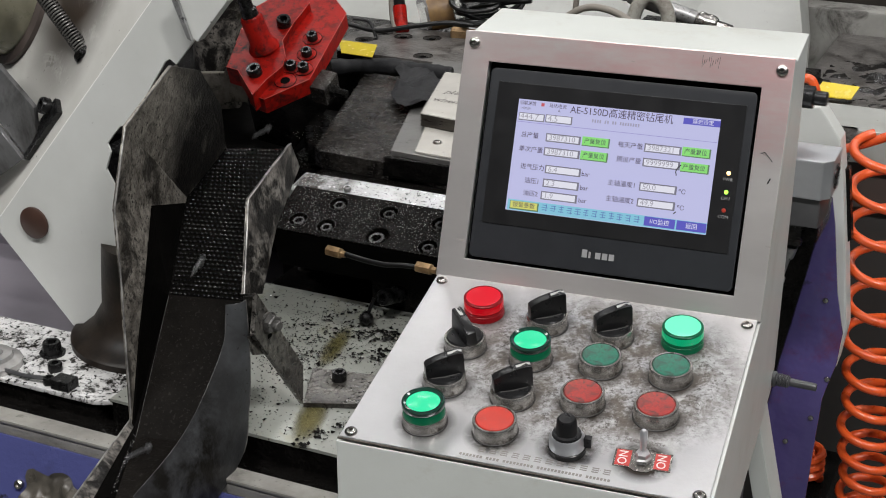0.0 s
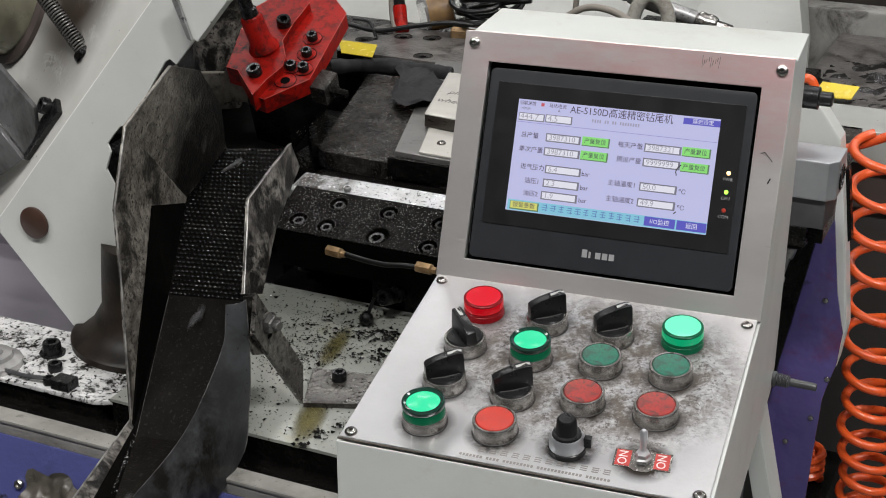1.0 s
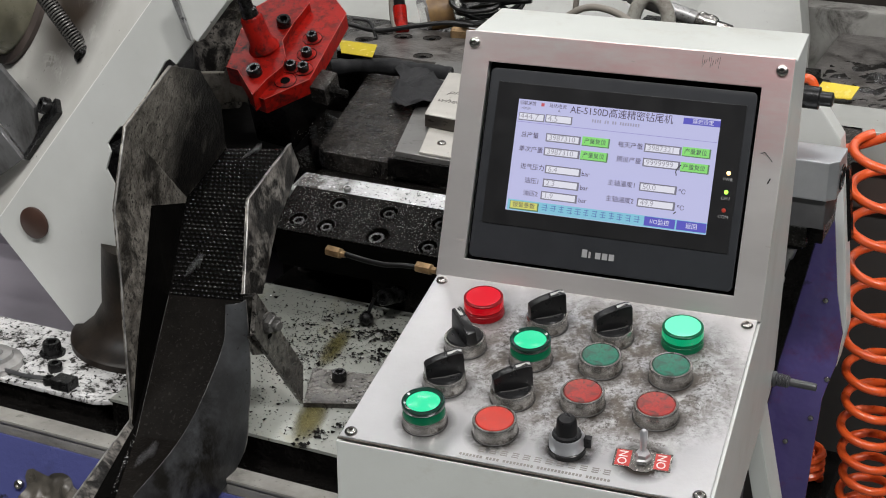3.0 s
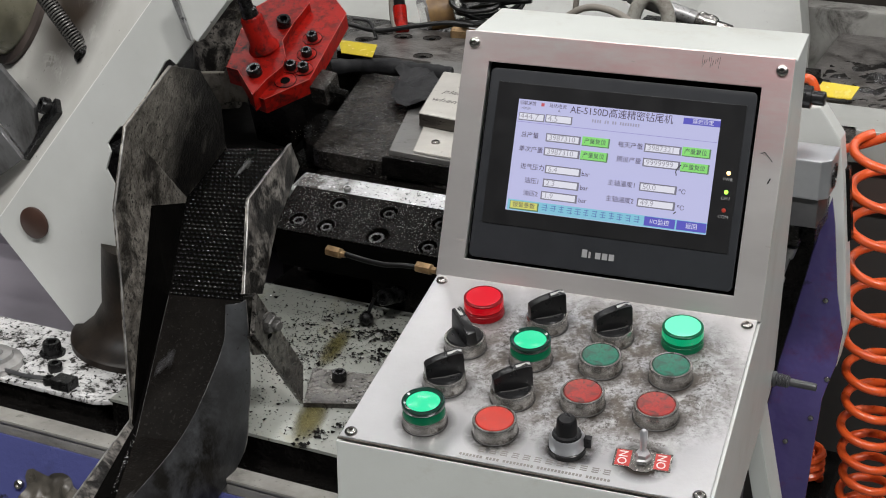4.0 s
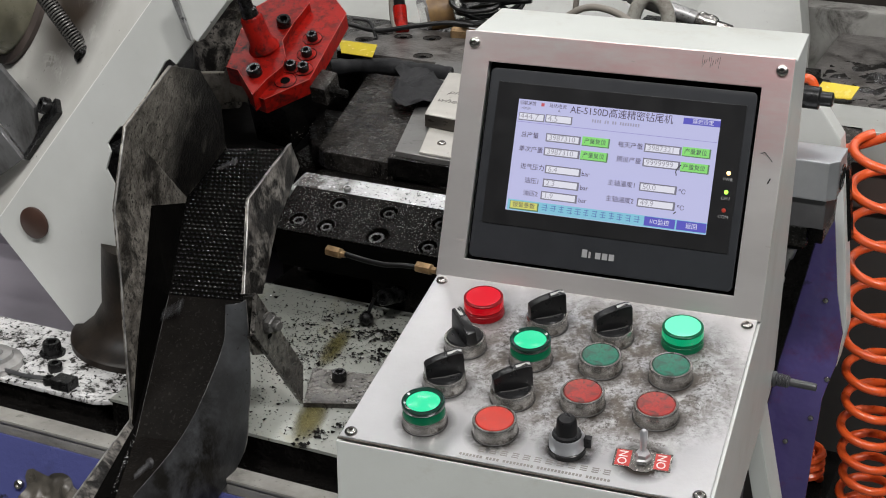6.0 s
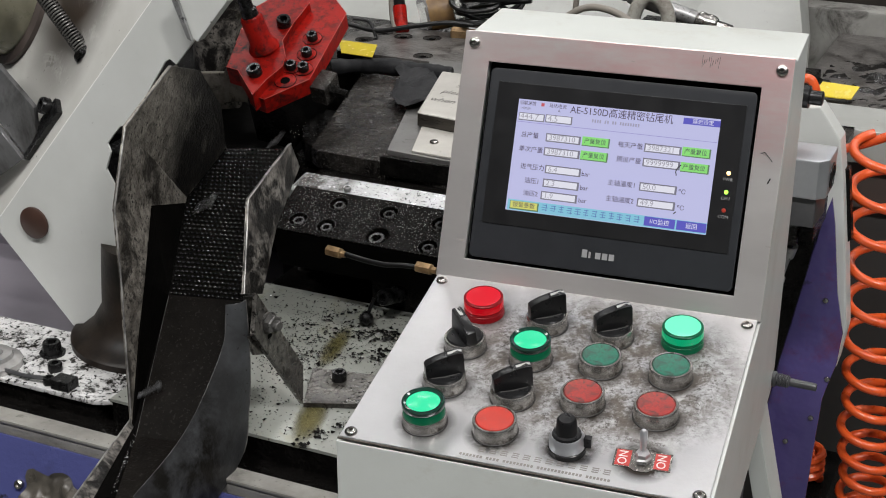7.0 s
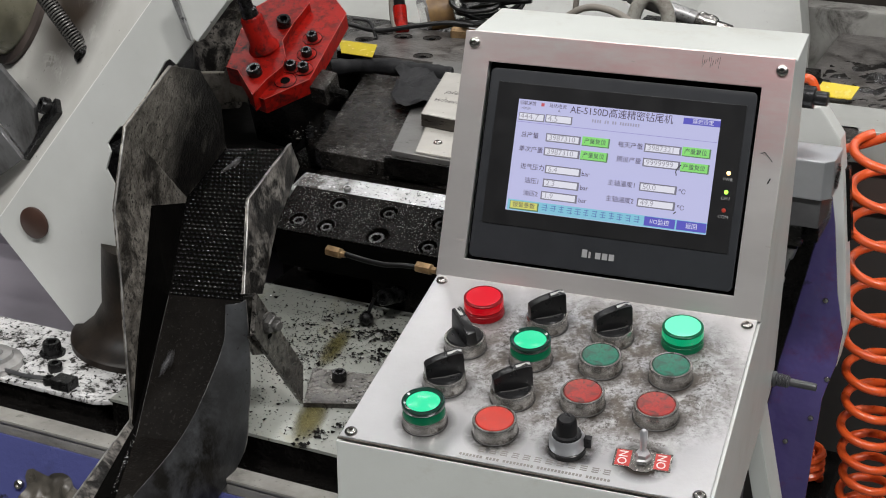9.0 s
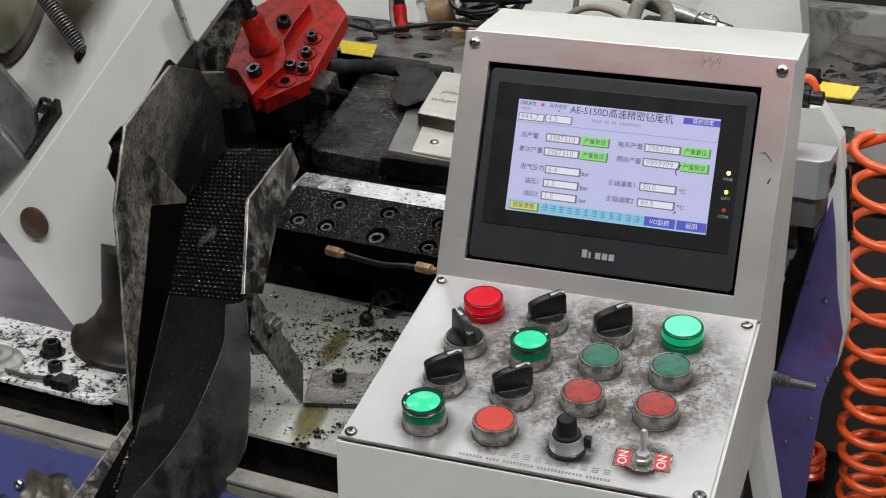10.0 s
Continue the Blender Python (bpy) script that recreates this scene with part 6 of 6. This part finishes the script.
def rear():
    d = thing("rear_deck", pose(-0.3, 0.7, 0.9), "dark oily rear block with sunk socket screws", "machine part")
    part("deck", box(-0.45, 0.30, -0.03, 0.24, -0.1, 0.085, 0.002), OILY, d)
    holes = ((-0.2666, 0.1119), (-0.2253, 0.1204), (-0.3014, 0.1203), (-0.3101, 0.0752), (-0.1982, 0.0198 + 0.012))
    part("screw_block", drilled([(-0.335, 0.012), (-0.10, 0.008), (-0.10, 0.155), (-0.320, 0.165), (-0.345, 0.10)], [(x, y, 0.0125) for x, y in holes], 0.0855, 0.099, 0.009), REAR_IRON, d, "oily grey screw block")
    part("end_lobe", box(-0.365, -0.3455, 0.05, 0.13, 0.0855, 0.097, 0.004), SLIDE_IRON, d)
    for x, y in holes:
        sunk_screw(pose(x, y, 0.0992), d, 0.0085)
    w = thing("rear_cover", pose(-0.3, 0.95, 0.9), "white machine rear cover with a grey seam", "machine cover")
    part("front_sheet", prism([(0.0, 0.070), (0.45, 0.245), (0.45, 0.235), (0.0, 0.060)], -0.65, 0.20, "x", 0.001), REAR_WHITE, w, "sloping white sheet")
    part("front_edge", box(-0.65, 0.276, -0.002, 0.010, 0.02, 0.0595, 0.002), DARK_BROWN, w, "dark brown edge strip")
    part("side_sheet", sheet([(0.205, 0.0, 0.075), (0.205, 0.45, 0.25), (0.205, 0.45, -0.06), (0.205, 0.0, -0.06)], 0.004), DECK_PAINT, w)
    part("corner_sheet", sheet([(0.10, -0.004, 0.110), (0.285, -0.03, 0.075), (0.262, 0.10, 0.100), (0.228, 0.22, 0.150), (0.215, 0.45, 0.255), (0.14, 0.45, 0.27)], 0.004), REAR_WHITE, w, "grease-stained white corner sheet")
    b = thing("white_beam", pose(0.2, 0.7, 0.9), "white painted cross beam with its shaded front coloured brown", "beam")
    part("beam", box(-0.23, 0.6, -0.05, 0.045, 0.06, 0.100, 0.003), REAR_WHITE, b)
    # dark brown puts the shade of the beam's front into its colour
    part("panel", box(-0.23, 0.6, -0.035, -0.02, 0.0, 0.0595, 0.002), DARK_BROWN, b, "front panel coloured dark brown for its shade")
    part("lower_panel", box(-0.23, 0.6, -0.025, -0.010, -0.90, -0.0005, 0.002), DARK_BACK, b, "dark grey lower panel")
    c = thing("rear_trough", pose(0.2, 0.9, 0.9), "dark grey trough full of oily scrap behind the beam", "trough")
    part("bed", box(-0.22, 0.6, -0.15, 0.305, 0.0, 0.070, 0.002), REAR_IRON, c)
    part("back_ledge", box(-0.28, 0.6, 0.3055, 0.356, 0.0, 0.105, 0.003), DIRTY, c, "grey stained ledge")
    part("hood", box(-0.28, 0.6, 0.3565, 0.70, 0.0, 0.42, 0.003), HOOD, c, "dark hood")
    bm = bmesh.new()
    grid = []
    for j in range(41):
        row = []
        for i in range(91):
            x, y = -0.20 + 0.6 * i / 90, -0.075 + 0.34 * j / 40
            lump = noise.noise(Vector((x * 46, y * 46, 0.3))) + 0.5 * noise.noise(Vector((x * 120, y * 120, 4.0)))
            band = math.exp(-((y - 0.085 - 0.03 * math.sin(9 * x)) / 0.11) ** 2)
            row.append(bm.verts.new((x, y, 0.0665 + 0.013 * band * (lump + 0.32))))
        grid.append(row)
    for j in range(40):
        for i in range(90):
            bm.faces.new((grid[j][i], grid[j][i + 1], grid[j + 1][i + 1], grid[j + 1][i]))
    tagged(part("oily_scrap", bm, SLUDGE, c, "ridge of black oily sludge and scrap", True), kind="stuff")
    for x, y, z, r_ in ((-0.06, -0.10, 0.098, 20), (-0.02, -0.11, 0.10, -15)):
        part("scrap_sheet", prism([(-0.03, -0.018), (0.028, -0.02), (0.034, 0.016), (-0.02, 0.022)], 0.0, 0.002, "z"), ALU, c, m=pose(x + 0.03, y + 0.14, z, 14, 5, r_))
    part("yellow_tag", prism([(-0.026, -0.020), (0.021, -0.023), (0.030, 0.014), (-0.017, 0.021)], 0.0, 0.0015, "z"), YELLOW, c, "yellow bent tag", m=pose(-0.166, -0.050, 0.084, 10, 0, 8))


def rear_clutter():
    def path_thing(nm, lab, cat, mat, pts, r):
        o = Vector(pts[0])
        t = thing(nm, Matrix.Translation(o), lab, cat)
        part("tube", tube([q - o for q in smooth_path(pts, 10)], r, 10), mat, t, smooth=True)
        return t

    path_thing("black_cable", "black cable lying along the rear block", "cable", CABLE, [(-0.70, 0.80, 1.02), (-0.650, 0.80, 1.012), (-0.60, 0.795, 1.008), (-0.55, 0.80, 1.018), (-0.50, 0.82, 1.024), (-0.45, 0.85, 1.016), (-0.40, 0.88, 1.01)], 0.0035)
    path_thing("black_cable", "thin black cable hanging by the red head", "cable", CABLE, [(-0.64, 0.80, 1.02), (-0.615, 0.80, 1.018), (-0.60, 0.79, 1.002), (-0.595, 0.78, 0.999)], 0.0025)
    path_thing("grey_hose", "grey flexible hose beside the rear block", "hose", CABLE_GREY, [(-0.605, 0.86, 1.10), (-0.602, 0.852, 1.05), (-0.598, 0.845, 1.02), (-0.585, 0.83, 1.003)], 0.0065)
    t = path_thing("black_hose", "black hose with a red end sleeve", "hose", CABLE, [(-0.590, 0.86, 1.12), (-0.592, 0.85, 1.06), (-0.588, 0.845, 1.030)], 0.0085)
    o = Vector((-0.590, 0.86, 1.12))
    part("end_sleeve", tube([q - o for q in smooth_path([(-0.589, 0.846, 1.034), (-0.583, 0.838, 1.012), (-0.576, 0.83, 1.002)])], 0.0098, 14), RED, t, "red end sleeve", True)
    # coiled black cable heap
    c = thing("cable_coil", pose(-0.475, 0.88, 1.0), "heap of coiled black cable", "cable")
    pts = []
    rnd = random.Random(4)
    for k in range(9):
        rx, ry, dz = 0.042 + rnd.uniform(-0.016, 0.012), 0.03 + rnd.uniform(-0.012, 0.012), 0.016 + k * 0.0048
        cx_, cy_, tilt, ph = rnd.uniform(-0.006, 0.022), rnd.uniform(-0.010, 0.010), rnd.uniform(0.004, 0.016), rnd.uniform(0, 6.28)
        for i in range(20):
            a = 2 * math.pi * i / 20
            pts.append(Vector((rx * math.cos(a) + cx_, ry * math.sin(a) + cy_, dz + tilt * math.sin(a + ph))))
    pts = smooth_path(pts[::2], 3)
    part("coil", tube(pts, 0.0036, 8), CABLE, c, smooth=True)
    # clear bottle on its side
    b = thing("clear_bottle", pose(-0.53, 0.89, 1.025), "clear plastic bottle lying on its side with amber label", "bottle")
    q = pose(0, 0, 0, 8, 78, 35)
    part("bottle", lathe([(0, -0.045), (0.022, -0.045), (0.026, -0.040), (0.026, 0.02), (0.018, 0.038), (0.010, 0.048), (0.010, 0.060), (0, 0.060)], 28), CLEAR, b, smooth=True, m=q)
    part("label_band", lathe([(0.0264, -0.030), (0.0266, -0.029), (0.0266, 0.004), (0.0264, 0.005)], 28), AMBER, b, "amber label band", True, q)
    f = thing("brass_valve", pose(-0.485, 0.845, 1.004), "brass hose fitting on the rear block", "fitting")
    part("body", lathe([(0.008, -0.02), (0.0095, -0.018), (0.0095, 0.004), (0.0075, 0.006), (0.0075, 0.022), (0, 0.022)], 6), BRASS, f, m=pose(0, 0, 0, 0, 90, 12))
    # torque tool lying on the rear cover
    A, B = Vector((-0.290, 0.85, 1.092)), Vector((-0.096, 0.85, 1.044))
    w = thing("torque_tool", Matrix.Translation(A), "steel screwdriver-like torque tool lying behind the console", "tool")
    rot_m = (B - A).to_track_quat("Z", "Y").to_matrix().to_4x4()
    Ln = (B - A).length
    part("grip", lathe([(0, 0), (0.009, 0.0), (0.010, 0.004), (0.010, 0.040), (0.0080, 0.044)], 24), BLACK_PLASTIC, w, smooth=True, m=rot_m)
    part("shaft", lathe([(0.0095, 0.044), (0.0105, 0.046), (0.0105, Ln - 0.062), (0.009, Ln - 0.060)], 24), STEEL, w, smooth=True, m=rot_m)
    part("collar", lathe([(0.0085, Ln - 0.060), (0.0125, Ln - 0.056), (0.0125, Ln - 0.050), (0.0115, Ln - 0.048), (0.0125, Ln - 0.044), (0.0125, Ln - 0.036), (0.010, Ln - 0.032)], 28), CHROME, w, "ribbed chrome collar", True, rot_m)
    part("tip", lathe([(0.0085, Ln - 0.032), (0.0085, Ln - 0.012), (0.006, Ln - 0.010), (0.006, Ln), (0, Ln)], 6), CHROME, w, m=rot_m)
    part("rest", box(0.06, 0.16, -0.01, 0.03, -0.15, -0.042, 0.002), OILY, w)
    # cream ring hook and grey cable
    path_thing("cream_hook", "cream painted lifting hook behind the console", "hook", DECK_PAINT, [(-0.240, 0.83, 0.98), (-0.236, 0.83, 1.045), (-0.228, 0.83, 1.075), (-0.212, 0.83, 1.088), (-0.194, 0.83, 1.078), (-0.186, 0.83, 1.050), (-0.188, 0.83, 0.98)], 0.0095)
    path_thing("grey_cable", "grey-brown cable arched behind the console", "cable", CABLE_GREY, [(-0.365, 0.82, 0.99), (-0.345, 0.82, 1.030), (-0.315, 0.82, 1.058), (-0.285, 0.82, 1.068), (-0.245, 0.81, 1.063), (-0.215, 0.80, 1.045), (-0.195, 0.80, 1.01)], 0.0048)
    path_thing("grey_cable", "thin grey cable dropping behind the console", "cable", CABLE_GREY, [(-0.318, 0.86, 1.13), (-0.322, 0.86, 1.085), (-0.326, 0.86, 1.06), (-0.33, 0.86, 1.0)], 0.004)
    path_thing("cable_loop", "pale cable loop at the rear ledge", "cable", CABLE_GREY, [(0.0, 1.10, 1.13), (0.005, 1.09, 1.10), (0.02, 1.08, 1.085), (0.03, 1.09, 1.10), (0.03, 1.10, 1.13)], 0.005)


CLEAR = plain("clear_plastic", (0.9, 0.9, 0.88), 0.12, 0, 0, None, 0.85)
AMBER = surface("amber_paper", (0.22, 0.13, 0.045), (0.10, 0.055, 0.03), 0.5, 0, 30)


def front_left():
    r = thing("crumpled_cloth", pose(-0.4260, -0.1600, 0.836), "crumpled grey oily cloth tucked under the chute", "cloth")
    bm = bmesh.new()
    n_ = 36
    grid = []
    for j in range(n_ + 1):
        row = []
        for i in range(n_ + 1):
            u, v = i / n_ - 0.5, j / n_ - 0.5
            x, y = u * 0.058 * (1.15 - 0.5 * v * v) + 0.003 * math.sin(9 * v), v * 0.050 * (1.1 - 0.9 * u * u) + 0.003 * math.sin(11 * u)
            z = 0.006 + 0.010 * (0.5 - abs(u)) + 0.012 * abs(noise.noise(Vector((x * 42 + y * 20, y * 30, 0.4)))) + 0.007 * abs(noise.noise(Vector((x * 95, y * 70, 2.4))))
            row.append(bm.verts.new((x, y, z)))
        grid.append(row)
    for j in range(n_):
        for i in range(n_):
            bm.faces.new((grid[j][i], grid[j][i + 1], grid[j + 1][i + 1], grid[j + 1][i]))
    part("cloth", bm, CLOTH_GREY, r, smooth=True, m=pose(0, 0, 0, 61))


CLOTH_GREY = surface("grey_oily_cloth", (0.085, 0.076, 0.062), (0.04, 0.036, 0.030), 0.3, 0, 25, bump=0.3)


machine_bed()
chips()
bolt_plate()
oil_line()
chute_bracket()
chute()
inclined_arm()
spring_rod()
side_bracket()
base_casting()
red_head()
CARRIAGE = carriage()
rag()
right_side()
air_hose()
rear()
rear_clutter()
front_left()


def drill_screw():
    """A small hex washer head self-drilling screw lying along x."""
    t = thing("drilling_screw", pose(0, 0, 0), "small grey self-drilling screw sliding down the chute", "screw", "screws on the chute")
    turn = pose(0, 0, 0, 0, 90)
    part("head", lathe([(0.0026, 0), (0.0026, 0.0024), (0.0022, 0.0028), (0.0036, 0.0030), (0.0036, 0.0036), (0.0013, 0.0038)], 6), STEEL_DULL, t, m=turn)
    bm = lathe([(0.0013, 0.0038)] + [(0.0011 + 0.0005 * (k % 2), 0.0044 + 0.0008 * k) for k in range(17)] + [(0.0010, 0.0190), (0.0009, 0.0215), (0, 0.0225)], 10)
    part("shank", bm, STEEL_DULL, t, "threaded shank with drill tip", True, turn)
    return t


STROKE = 1.0 / 7.39                       # one finished screw drops at every stroke
SCREWS = [drill_screw()]
for _ in range(76):
    SCREWS.append(copy_thing(SCREWS[0], pose(0, 0, 0)))


# ---------------------------------------------------------------- what moves
def motions():
    """The carriage is thrown to and fro by a cam at 7.39 strokes a second, resting at each end."""
    base = CARRIAGE.matrix_basis.copy()
    rows = []
    for i in range(301):
        t = i / 30.0
        ph = 7.39 * t
        s = 0.5 + 0.5 * math.tanh(2.0 * math.sin(2 * math.pi * (ph - 0.01))) / math.tanh(2.0)
        rows.append((t, Matrix.Translation((0.0095 * s, 0, 0)) @ base))
    walk(CARRIAGE, rows)
    # finished screws leave the spindle nose, shoot down the chute and drop to the floor in front
    nose = Matrix(((0.994, 0.046, 0.100), (0.0, 0.908, -0.421), (-0.110, 0.418, 0.902)))
    rnd = random.Random(17)
    for k, screw in enumerate(SCREWS):
        t0 = 4.46 + (k - 36) * STROKE
        wait = Vector((-0.5, 0.36, 1.05)) + nose @ Vector((-0.034 + 0.008 * (k % 4), 0.050 + 0.014 * (k // 4 % 5), -0.066 + 0.009 * (k // 20)))
        side = rnd.gauss(0, 0.008)
        fall = Vector((-0.31 + rnd.gauss(0, 0.05), -0.47 + rnd.gauss(0, 0.05), 0.004 + 0.003 * (k % 3)))
        way = [(-0.06, wait), (-0.025, Vector((-0.4750, 0.3100, 1.0150))), (0.0, Vector((-0.4360, 0.2320, 1.0600))), (0.04, Vector((-0.4210 + side * 0.3, 0.1820, 1.0540))), (0.065, Vector((-0.4210 + side * 0.6, 0.1530, 1.0480))),
               (0.15, Vector((-0.3940 + side, 0.0320, 0.9960))), (0.22, Vector((-0.3680 + side, -0.0600, 0.9450))), (0.29, Vector((-0.3380 + side * 0.6, -0.1400, 0.9060))),
               (0.34, Vector((-0.3130, -0.2090, 0.9020))), (0.40, Vector((-0.3080, -0.3000, 0.8300))), (0.72, fall)]
        yaw, spin = rnd.uniform(-118, -86), rnd.uniform(-30, 30)

        def at(t):
            q = t - t0
            if q <= way[0][0]:
                return way[0][1], 0.0
            for (a, p), (b, r) in zip(way, way[1:]):
                if q <= b:
                    return p.lerp(r, (q - a) / (b - a)), (q + 0.06) / 0.78
            return way[-1][1], 1.0

        keys = []
        for t in sorted({0.0, 10.0} | {round(min(max(t0 + q, 0.0), 10.0), 4) for q, _ in way} | {round(min(max(t0 + q, 0.0), 10.0), 4) for q in (-0.11, 0.80)}):
            p, f_ = at(t)
            keys.append((t, Matrix.Translation(p) @ pose(0, 0, 0, 0, 14 * (1 - f_) if f_ < 1 else 0, yaw + spin * f_)))
        walk(screw, keys)


motions()
